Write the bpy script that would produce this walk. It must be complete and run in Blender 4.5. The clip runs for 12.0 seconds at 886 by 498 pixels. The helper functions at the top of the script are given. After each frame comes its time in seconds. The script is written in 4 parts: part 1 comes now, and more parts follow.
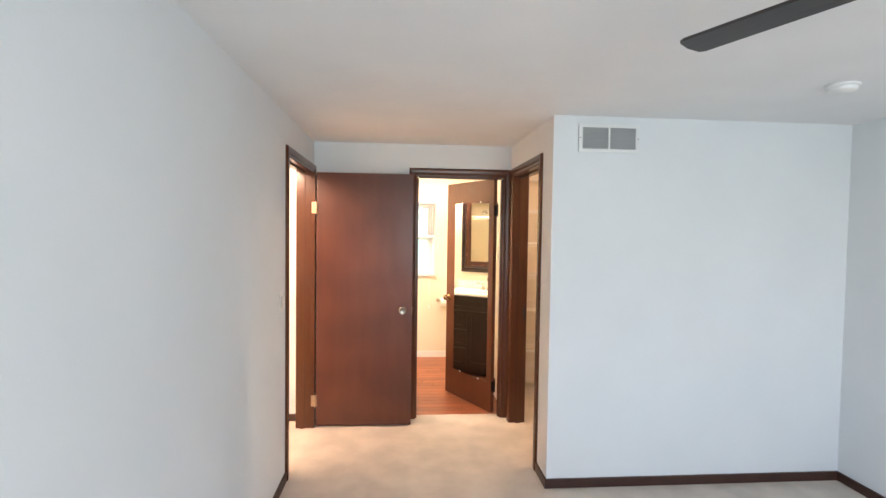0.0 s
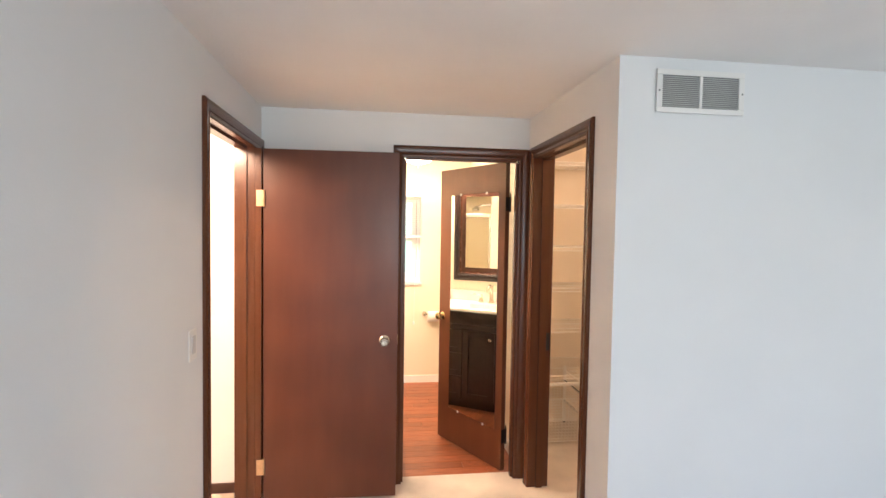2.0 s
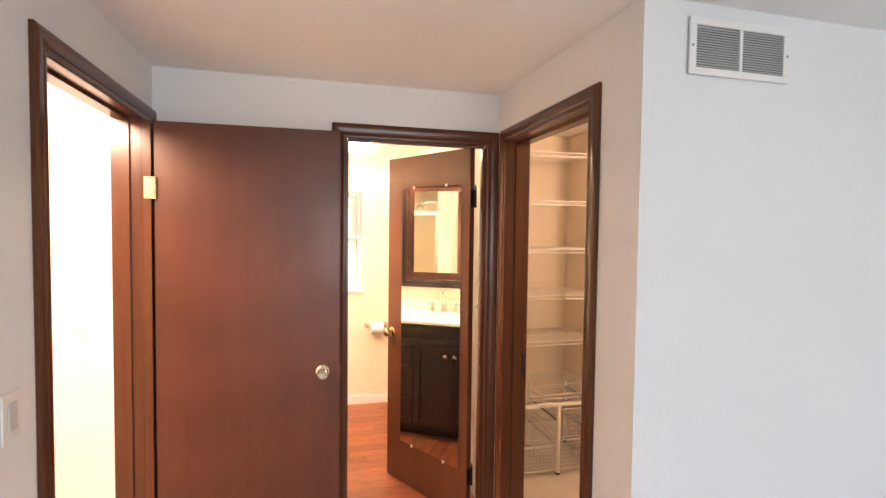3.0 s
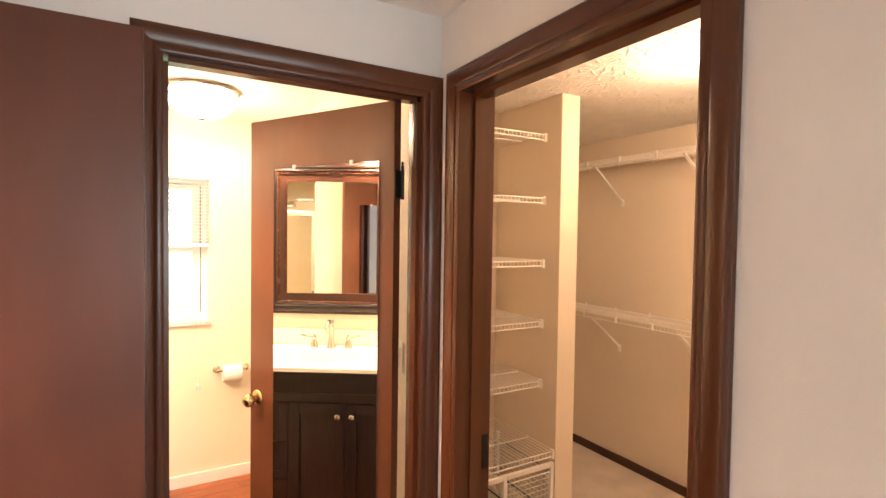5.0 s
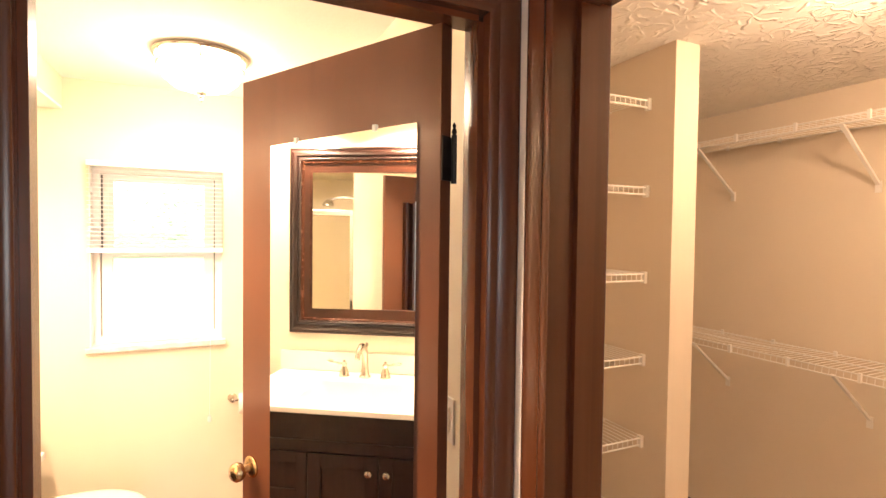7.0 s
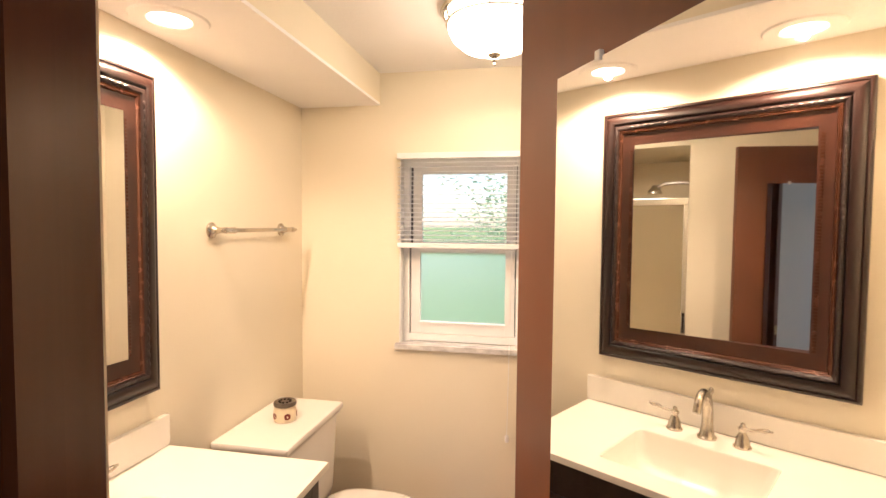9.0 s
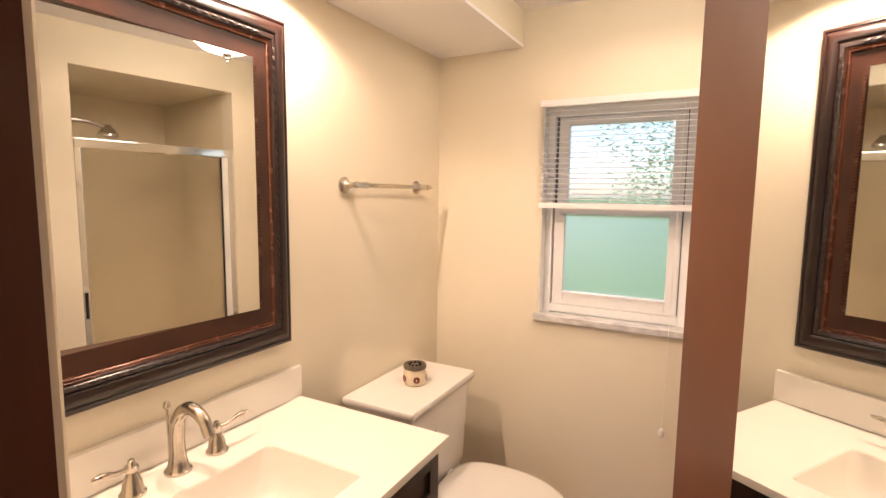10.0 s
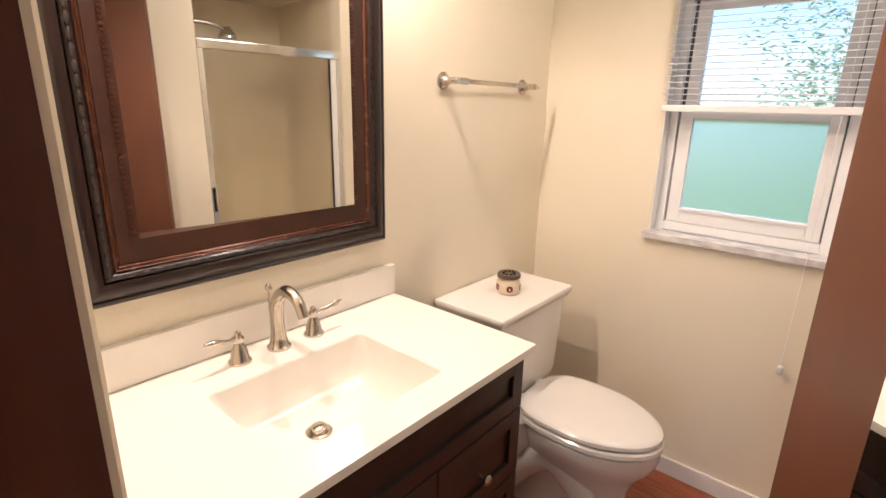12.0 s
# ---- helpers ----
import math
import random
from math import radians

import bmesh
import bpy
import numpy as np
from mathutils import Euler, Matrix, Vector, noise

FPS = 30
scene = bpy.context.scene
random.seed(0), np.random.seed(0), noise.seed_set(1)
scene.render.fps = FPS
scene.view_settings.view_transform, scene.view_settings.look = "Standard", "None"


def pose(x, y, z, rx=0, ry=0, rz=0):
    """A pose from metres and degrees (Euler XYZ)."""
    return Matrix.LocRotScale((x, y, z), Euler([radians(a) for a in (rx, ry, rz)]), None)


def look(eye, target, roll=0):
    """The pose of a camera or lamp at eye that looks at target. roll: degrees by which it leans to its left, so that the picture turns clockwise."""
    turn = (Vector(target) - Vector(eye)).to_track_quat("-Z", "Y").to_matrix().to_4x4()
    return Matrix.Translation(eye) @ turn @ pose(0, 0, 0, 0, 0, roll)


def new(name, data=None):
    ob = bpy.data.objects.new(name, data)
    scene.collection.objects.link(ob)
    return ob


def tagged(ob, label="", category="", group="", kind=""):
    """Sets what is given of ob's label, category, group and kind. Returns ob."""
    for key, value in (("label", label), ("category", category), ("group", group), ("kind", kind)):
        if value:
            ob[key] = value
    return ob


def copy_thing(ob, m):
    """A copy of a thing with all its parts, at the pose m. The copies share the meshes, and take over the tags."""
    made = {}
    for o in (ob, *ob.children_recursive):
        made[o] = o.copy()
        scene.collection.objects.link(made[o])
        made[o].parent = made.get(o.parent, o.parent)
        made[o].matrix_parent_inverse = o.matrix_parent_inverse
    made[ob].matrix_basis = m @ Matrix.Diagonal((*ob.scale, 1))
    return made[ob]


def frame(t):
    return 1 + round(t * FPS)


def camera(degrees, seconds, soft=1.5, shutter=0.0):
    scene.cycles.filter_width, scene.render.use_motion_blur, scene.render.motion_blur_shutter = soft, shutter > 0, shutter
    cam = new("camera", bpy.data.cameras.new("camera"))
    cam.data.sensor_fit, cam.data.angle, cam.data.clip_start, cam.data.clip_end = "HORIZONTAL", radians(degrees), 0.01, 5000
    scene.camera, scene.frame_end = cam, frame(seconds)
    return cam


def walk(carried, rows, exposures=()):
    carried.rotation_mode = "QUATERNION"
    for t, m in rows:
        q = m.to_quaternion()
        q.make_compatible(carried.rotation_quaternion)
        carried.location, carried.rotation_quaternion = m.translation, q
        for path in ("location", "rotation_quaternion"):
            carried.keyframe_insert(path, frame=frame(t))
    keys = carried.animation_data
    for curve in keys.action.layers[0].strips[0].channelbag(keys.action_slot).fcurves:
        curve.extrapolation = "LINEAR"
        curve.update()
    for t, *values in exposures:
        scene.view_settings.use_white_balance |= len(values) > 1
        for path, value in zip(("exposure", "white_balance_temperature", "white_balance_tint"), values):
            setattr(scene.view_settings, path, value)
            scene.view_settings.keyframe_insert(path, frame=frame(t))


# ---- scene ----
cam = camera(83.1, 12.0)
PATH = [
    (0, (0.0, 0.004, 1.598), (0.164, 1.996, 1.522), 0.8),
    (0.5, (-0.021, 0.215, 1.611), (0.146, 2.206, 1.527), 0.7),
    (1, (-0.017, 0.509, 1.6), (0.162, 2.499, 1.519), 0.7),
    (1.5, (-0.009, 0.787, 1.616), (0.181, 2.776, 1.525), 0.8),
    (2, (-0.035, 1.094, 1.604), (0.225, 3.075, 1.523), 0.9),
    (2.5, (-0.049, 1.379, 1.611), (0.337, 3.34, 1.525), 0.8),
    (3, (-0.047, 1.692, 1.603), (0.468, 3.623, 1.523), 0.7),
    (5, (0.102, 2.76, 1.607), (1.106, 4.488, 1.548), 0.8),
    (5.5, (0.133, 2.901, 1.6), (1.227, 4.575, 1.552), 0.6),
    (6, (0.195, 3.016, 1.59), (1.303, 4.68, 1.538), 0.5),
    (6.5, (0.286, 3.175, 1.611), (1.341, 4.873, 1.558), 0.5),
    (7, (0.368, 3.331, 1.615), (1.2, 5.15, 1.557), 0.7),
    (9, (0.484, 3.924, 1.612), (0.099, 5.884, 1.519), 0.5),
    (9.5, (0.475, 4.023, 1.583), (-0.204, 5.900, 1.459), 0.5),
    (10, (0.467, 4.133, 1.560), (-0.472, 5.885, 1.342), 0.7),
    (10.5, (0.461, 4.180, 1.521), (-0.673, 5.796, 1.200), 0.8),
    (11, (0.468, 4.205, 1.516), (-0.757, 5.726, 1.085), 1.2),
    (11.5, (0.471, 4.209, 1.508), (-0.776, 5.686, 0.996), 1.2),
    (12, (0.464, 4.209, 1.506), (-0.785, 5.672, 0.957), 1.3),
]
walk(cam, [(t, look(eye, aim, roll)) for t, eye, aim, roll in PATH],
     exposures=[(0.0, 2.45, 6250, 12), (2.0, 2.45, 6400, 15), (3.0, 2.5, 6700, 20), (5.0, 2.55, 7000, 20), (5.8, 2.7, 6850, 17), (6.5, 2.7, 6850, 17), (7.0, 2.56, 6800, 18),
                (8.6, 1.75, 6600, 19), (9.0, 1.32, 6350, 19), (9.5, 1.12, 6250, 20), (10.5, 1.02, 5900, 21), (12.0, 1.10, 5400, 17)])

# ---- world, daylight and lamps ----
world = bpy.data.worlds.new("world")
scene.world = world
world.use_nodes = True
wn = world.node_tree
sky = wn.nodes.new("ShaderNodeTexSky")
sky.sky_type = "NISHITA"
sky.sun_disc = False
sky.sun_elevation = radians(48)
sky.sun_rotation = radians(250)
sky.dust_density = 1.0
wn.nodes["Background"].inputs["Strength"].default_value = 0.15
wn.links.new(sky.outputs["Color"], wn.nodes["Background"].inputs["Color"])


def lamp(name, kind, where, watts, colour, size=0.1, turn=(0, 0, 0), size_y=None):
    data = bpy.data.lights.new(name, kind)
    data.energy = watts
    data.color = colour
    if kind == "AREA":
        data.shape = "RECTANGLE"
        data.size = size
        data.size_y = size_y or size
    elif kind == "SUN":
        data.angle = size
    else:
        data.shadow_soft_size = size
    ob = new(name, data)
    ob.matrix_world = pose(*where, *turn)
    return ob


WARM = (1.0, 0.73, 0.48)
lamp("sun", "SUN", (0, 0, 10), 5.0, (1.0, 0.95, 0.88), radians(0.5), (42, 0, -70))
# Added area lamp stands in for sky light through the unseen rear window.
lamp("bedroom_window_fill", "AREA", (1.0, -2.5, 1.35), 14.6, (0.83, 0.925, 0.985), 2.2, (121, 0, 0), 1.3)
bath_lamp = lamp("bath_ceiling_bulb", "SPOT", (0.32, 5.62, 2.262), 6.8, WARM, 0.035)
bath_lamp.data.spot_size = radians(172)
bath_lamp.data.spot_blend = 0.25
for can_y, can_watts in ((5.18, 16.5), (4.59, 22.0)):
    can_lamp = lamp("bath_can_bulb", "SPOT", (-0.55, can_y, 2.168), can_watts, WARM, 0.015)
    can_lamp.data.spot_size = radians(155)
    can_lamp.data.spot_blend = 0.4
lamp("closet_bulb", "POINT", (1.95, 3.84, 2.195), 5.1, (1.0, 0.67, 0.42), 0.045)
lamp("hall_bulb", "POINT", (-1.12, 3.02, 2.20), 20.5, (1.0, 0.70, 0.48), 0.12)

# ---- materials ----


def material(name, colour, rough=0.5, metal=0.0, vary=0.08, scale=6.0, bump=0.0, bump_scale=80.0, stretch=(1, 1, 1), dark=None, coat=0.0, random_piece=0.0, relief=0.004):
    m = bpy.data.materials.new(name)
    m.use_nodes = True
    nt = m.node_tree
    n, l = nt.nodes, nt.links
    b = n["Principled BSDF"]
    b.inputs["Roughness"].default_value = rough
    b.inputs["Metallic"].default_value = metal
    b.inputs["Coat Weight"].default_value = coat
    b.inputs["Coat Roughness"].default_value = 0.15
    tc = n.new("ShaderNodeTexCoord")
    mp = n.new("ShaderNodeMapping")
    mp.inputs["Scale"].default_value = stretch
    l.new(tc.outputs["Object"], mp.inputs["Vector"])
    big = n.new("ShaderNodeTexNoise")
    big.inputs["Scale"].default_value = scale
    big.inputs["Detail"].default_value = 6
    l.new(mp.outputs["Vector"], big.inputs["Vector"])
    mix = n.new("ShaderNodeMix")
    mix.data_type = "RGBA"
    low = dark or tuple(c * (1 - vary) for c in colour)
    high = colour if dark else tuple(min(1, c * (1 + vary * 0.6)) for c in colour)
    mix.inputs[6].default_value = (*low, 1)
    mix.inputs[7].default_value = (*high, 1)
    ramp = n.new("ShaderNodeValToRGB")
    ramp.color_ramp.elements[0].position = 0.32
    ramp.color_ramp.elements[1].position = 0.68
    l.new(big.outputs["Fac"], ramp.inputs["Fac"])
    l.new(ramp.outputs["Color"], mix.inputs["Factor"])
    out = mix.outputs[2]
    if random_piece:
        info = n.new("ShaderNodeObjectInfo")
        hsv = n.new("ShaderNodeHueSaturation")
        mr = n.new("ShaderNodeMapRange")
        mr.inputs["To Min"].default_value = 1 - random_piece
        mr.inputs["To Max"].default_value = 1 + random_piece
        l.new(info.outputs["Random"], mr.inputs["Value"])
        l.new(mr.outputs["Result"], hsv.inputs["Value"])
        l.new(out, hsv.inputs["Color"])
        out = hsv.outputs["Color"]
    l.new(out, b.inputs["Base Color"])
    if bump:
        fine = n.new("ShaderNodeTexNoise")
        fine.inputs["Scale"].default_value = bump_scale
        fine.inputs["Detail"].default_value = 4
        l.new(mp.outputs["Vector"], fine.inputs["Vector"])
        bp = n.new("ShaderNodeBump")
        bp.inputs["Strength"].default_value = bump
        bp.inputs["Distance"].default_value = relief
        l.new(fine.outputs["Fac"], bp.inputs["Height"])
        l.new(bp.outputs["Normal"], b.inputs["Normal"])
        rr = n.new("ShaderNodeMapRange")
        rr.inputs["To Min"].default_value = max(0.02, rough - 0.07)
        rr.inputs["To Max"].default_value = min(1.0, rough + 0.07)
        l.new(big.outputs["Fac"], rr.inputs["Value"])
        l.new(rr.outputs["Result"], b.inputs["Roughness"])
    return m


def wood(name, light, dark, rough, grain=(16, 16, 0.8), figure=0.5, coat=0.1):
    """Stained timber: fine pores along the grain and a slow wavy figure."""
    m = material(name, light, rough, scale=4.0, stretch=grain, dark=dark, coat=coat)
    nt = m.node_tree
    n, l = nt.nodes, nt.links
    b = n["Principled BSDF"]
    b.inputs["Specular IOR Level"].default_value = 0.4
    tc = n.new("ShaderNodeTexCoord")
    mp = n.new("ShaderNodeMapping")
    mp.inputs["Scale"].default_value = tuple(min(1.0, g / 8) if g > 1 else g * 0.45 for g in grain)
    l.new(tc.outputs["Object"], mp.inputs["Vector"])
    wave = n.new("ShaderNodeTexWave")
    wave.wave_type = "RINGS"
    wave.inputs["Scale"].default_value = 5.0
    wave.inputs["Distortion"].default_value = 7.0
    wave.inputs["Detail"].default_value = 3.0
    wave.inputs["Detail Scale"].default_value = 1.2
    l.new(mp.outputs["Vector"], wave.inputs["Vector"])
    hsv = n.new("ShaderNodeHueSaturation")
    mr = n.new("ShaderNodeMapRange")
    mr.inputs["To Min"].default_value = 1.0 - 0.28 * figure
    mr.inputs["To Max"].default_value = 1.0 + 0.16 * figure
    l.new(wave.outputs["Fac"], mr.inputs["Value"])
    l.new(mr.outputs["Result"], hsv.inputs["Value"])
    source = b.inputs["Base Color"].links[0].from_socket
    l.new(source, hsv.inputs["Color"])
    l.new(hsv.outputs["Color"], b.inputs["Base Color"])
    return m


def glow(name, colour, strength):
    m = bpy.data.materials.new(name)
    m.use_nodes = True
    b = m.node_tree.nodes["Principled BSDF"]
    b.inputs["Base Color"].default_value = (0.9, 0.88, 0.82, 1)
    b.inputs["Roughness"].default_value = 0.25
    b.inputs["Emission Color"].default_value = (*colour, 1)
    b.inputs["Emission Strength"].default_value = strength
    return m


def glassy(name, colour, rough):
    m = bpy.data.materials.new(name)
    m.use_nodes = True
    b = m.node_tree.nodes["Principled BSDF"]
    b.inputs["Base Color"].default_value = (*colour, 1)
    b.inputs["Roughness"].default_value = rough
    b.inputs["Transmission Weight"].default_value = 1.0
    b.inputs["IOR"].default_value = 1.45
    return m


def thin_vinyl(name, colour):
    """A thin sheet, slat or leaf, that lets some daylight through."""
    m = bpy.data.materials.new(name)
    m.use_nodes = True
    n, l = m.node_tree.nodes, m.node_tree.links
    b = n["Principled BSDF"]
    b.inputs["Base Color"].default_value = (*colour, 1)
    b.inputs["Roughness"].default_value = 0.4
    t = n.new("ShaderNodeBsdfTranslucent")
    t.inputs["Color"].default_value = (*colour, 1)
    mix = n.new("ShaderNodeMixShader")
    mix.inputs[0].default_value = 0.55
    l.new(b.outputs["BSDF"], mix.inputs[1])
    l.new(t.outputs["BSDF"], mix.inputs[2])
    l.new(mix.outputs["Shader"], n["Material Output"].inputs["Surface"])
    return m


SLAT_VINYL = thin_vinyl("blind_slat_vinyl", (0.84, 0.85, 0.88))
WALL_COOL = material("wall_paint_white", (0.78, 0.79, 0.80), 0.75, vary=0.03, scale=1.5, bump=0.12, bump_scale=160)
WALL_CREAM = material("wall_paint_cream", (0.79, 0.725, 0.585), 0.62, vary=0.03, scale=1.5, bump=0.12, bump_scale=160)
WALL_CLOSET = material("wall_paint_closet", (0.75, 0.65, 0.525), 0.7, vary=0.04, scale=1.5, bump=0.12, bump_scale=160)
CEILING = material("ceiling_paint", (0.88, 0.87, 0.865), 0.85, vary=0.03, scale=2, bump=0.25, bump_scale=60)
STOMP = material("stomp_textured_ceiling", (0.84, 0.81, 0.76), 0.9, vary=0.05, scale=9, bump=0.35, bump_scale=40, relief=0.006)


def stomp_strokes(m, cells=8.0, strokes=7.0):
    """Crow's-foot brush marks: ridges fanning out round scattered centres."""
    n, l = m.node_tree.nodes, m.node_tree.links
    tc = n.new("ShaderNodeTexCoord")
    vo = n.new("ShaderNodeTexVoronoi")
    vo.inputs["Scale"].default_value = cells
    l.new(tc.outputs["Object"], vo.inputs["Vector"])
    away = n.new("ShaderNodeVectorMath")
    away.operation = "SUBTRACT"
    l.new(tc.outputs["Object"], away.inputs[0])
    l.new(vo.outputs["Position"], away.inputs[1])
    axes = n.new("ShaderNodeSeparateXYZ")
    l.new(away.outputs["Vector"], axes.inputs["Vector"])

    def calc(kind, a, b=None):
        node = n.new("ShaderNodeMath")
        node.operation = kind
        for k, v in enumerate((a, b)):
            if isinstance(v, (int, float)):
                node.inputs[k].default_value = v
            elif v is not None:
                l.new(v, node.inputs[k])
        return node.outputs[0]
    wob = n.new("ShaderNodeTexNoise")
    wob.inputs["Scale"].default_value = 14.0
    l.new(tc.outputs["Object"], wob.inputs["Vector"])
    angle = calc("ARCTAN2", axes.outputs["Y"], axes.outputs["X"])
    wave = calc("SINE", calc("ADD", calc("MULTIPLY", angle, strokes), calc("MULTIPLY", wob.outputs["Fac"], 16.0)))
    ridge = calc("MULTIPLY", calc("POWER", calc("MAXIMUM", wave, 0.0), 2.0), calc("MULTIPLY", vo.outputs["Distance"], 1.8))
    bp = n.new("ShaderNodeBump")
    bp.inputs["Strength"].default_value = 1.0
    bp.inputs["Distance"].default_value = 0.0045
    l.new(ridge, bp.inputs["Height"])
    b = n["Principled BSDF"]
    l.new(b.inputs["Normal"].links[0].from_socket, bp.inputs["Normal"])
    l.new(bp.outputs["Normal"], b.inputs["Normal"])


stomp_strokes(STOMP)
WHITE = material("white_trim_paint", (0.82, 0.81, 0.79), 0.35, vary=0.03, bump=0.05)
CASING_CREAM = material("cream_casing_paint", (0.74, 0.64, 0.47), 0.4, vary=0.04, bump=0.05)
VINYL = material("white_vinyl", (0.84, 0.84, 0.85), 0.35, vary=0.02)
TRIM = wood("stained_wood_trim", (0.098, 0.0310, 0.0125), (0.080, 0.0240, 0.0098), 0.27, (9, 9, 0.5), 0.05, 0.12)
TRIM_H = wood("stained_wood_head", (0.098, 0.0310, 0.0125), (0.080, 0.0240, 0.0098), 0.27, (0.5, 0.5, 9), 0.05, 0.12)
DOOR = wood("door_veneer", (0.108, 0.034, 0.0180), (0.091, 0.0278, 0.0146), 0.36, (2.6, 2.6, 0.35), 0.34, 0.12)
DOOR_BATH = wood("bath_door_veneer", (0.130, 0.044, 0.020), (0.107, 0.035, 0.016), 0.36, (2.6, 2.6, 0.35), 0.30, 0.1)
BASE = material("dark_baseboard", (0.055, 0.022, 0.014), 0.4, vary=0.25, scale=6, stretch=(1, 1, 8), bump=0.08)
CARPET = material("beige_carpet", (0.70, 0.61, 0.53), 0.95, vary=0.12, scale=5, bump=0.9, bump_scale=420)
PLANK = material("cherry_plank", (0.36, 0.115, 0.048), 0.35, scale=7, stretch=(1.2, 14, 1), dark=(0.20, 0.052, 0.022), bump=0.08, bump_scale=60, random_piece=0.22)
ESPRESSO = material("espresso_cabinet", (0.020, 0.011, 0.009), 0.35, vary=0.3, scale=8, stretch=(6, 6, 0.8), bump=0.05)
TOP = material("cultured_marble", (0.83, 0.80, 0.74), 0.18, vary=0.02, coat=0.5)
CHINA = material("porcelain", (0.82, 0.80, 0.77), 0.12, vary=0.015, coat=0.6)
NICKEL = material("brushed_nickel", (0.55, 0.50, 0.43), 0.22, 1.0, vary=0.08, scale=30)
SATIN_BRASS = material("satin_brass", (0.50, 0.33, 0.19), 0.45, 0.5, vary=0.15, scale=40)
BRASS = material("aged_brass", (0.60, 0.42, 0.22), 0.25, 1.0, vary=0.2, scale=30)
BLACK = material("black_iron", (0.02, 0.016, 0.014), 0.45, 0.6, vary=0.2)
CHROME = material("chrome", (0.75, 0.75, 0.75), 0.12, 1.0, vary=0.02)
MIRROR = material("mirror_silver", (0.90, 0.91, 0.90), 0.015, 1.0, vary=0.0)
FRAME_OUTER = material("frame_walnut", (0.020, 0.0070, 0.0050), 0.34, scale=14, dark=(0.012, 0.0045, 0.0035), coat=0.06)
FRAME_DARK = material("frame_black_brown", (0.016, 0.007, 0.006), 0.36, vary=0.4, scale=25, bump=0.2, bump_scale=120, coat=0.12)
FRAME_RED = material("frame_mahogany", (0.050, 0.015, 0.007), 0.36, scale=12, dark=(0.030, 0.010, 0.006), bump=0.15, bump_scale=90, coat=0.08)
FRAME_COPPER = material("frame_copper_gilt", (0.100, 0.034, 0.017), 0.26, 0.45, vary=0.15, scale=30, bump=0.05, bump_scale=150, coat=0.2)
WIRE = material("white_vinyl_wire", (0.82, 0.79, 0.74), 0.4, vary=0.02)
MARBLE = material("marble_sill", (0.80, 0.79, 0.78), 0.25, scale=18, dark=(0.45, 0.44, 0.45), stretch=(1, 3, 2), coat=0.3)
DOME = glow("lit_frosted_glass", (1.0, 0.84, 0.60), 5.0)
CAN_GLOW = glow("lit_bulb_face", (1.0, 0.86, 0.62), 3.5)
FROST = glassy("frosted_green_pane", (0.92, 0.98, 0.95), 0.5)
CLEAR = glassy("clear_pane", (0.97, 0.99, 0.98), 0.0)
SHOWER_GLASS = glassy("obscure_shower_glass", (0.90, 0.86, 0.76), 0.30)
CRYSTAL = glassy("crystal_knob_glass", (0.95, 0.96, 0.96), 0.03)
PLATE = material("switch_plate", (0.80, 0.79, 0.76), 0.35, vary=0.02)
PAPER = material("tissue_paper", (0.83, 0.82, 0.80), 0.9, vary=0.03, bump=0.2)
SOIL = material("lawn", (0.09, 0.16, 0.05), 0.95, vary=0.4, scale=2)
LEAF = thin_vinyl("conifer_leaf", (0.25, 0.36, 0.23))
BARK = material("bark", (0.09, 0.06, 0.04), 0.9, vary=0.4, bump=0.6)
DARK_STRIP = material("sash_gap_shade", (0.20, 0.20, 0.21), 0.9, vary=0.2)
FAN = material("fan_blade", (0.035, 0.028, 0.026), 0.4, vary=0.3, scale=10, stretch=(1, 6, 1))

# ---- building helpers ----


def link(name, bm, mat, parent=None, label="", smooth=False, bevel=0.0):
    if bevel:
        bmesh.ops.bevel(bm, geom=list(bm.edges), offset=bevel, segments=2, profile=0.6, affect="EDGES", clamp_overlap=True)
    bmesh.ops.recalc_face_normals(bm, faces=bm.faces)
    me = bpy.data.meshes.new(name)
    bm.to_mesh(me)
    bm.free()
    if smooth:
        me.polygons.foreach_set("use_smooth", [True] * len(me.polygons))
        me.set_sharp_from_angle(angle=radians(38))
    for one in (mat if isinstance(mat, (list, tuple)) else [mat]):
        me.materials.append(one)
    ob = new(name, me)
    if parent:
        ob.parent = parent
    if label:
        ob["label"] = label
    return ob


def part(name, bm, mat, parent, label="", smooth=False, bevel=0.0):
    return link(name, bm, mat, parent, label, smooth, bevel)


def thing(name, label, category, at=(0, 0, 0), turn=0, group="", kind=""):
    ob = new(name)
    ob.empty_display_size = 0.05
    ob.matrix_basis = pose(*at, 0, 0, turn)
    return tagged(ob, label, category, group, kind)


def box(bm, x0, x1, y0, y1, z0, z1):
    v = [bm.verts.new((x, y, z)) for x in (x0, x1) for y in (y0, y1) for z in (z0, z1)]
    for f in ((0, 1, 3, 2), (4, 6, 7, 5), (0, 4, 5, 1), (2, 3, 7, 6), (0, 2, 6, 4), (1, 5, 7, 3)):
        bm.faces.new([v[i] for i in f])
    return bm


def boxes(*rows):
    bm = bmesh.new()
    for r in rows:
        box(bm, *r)
    return bm


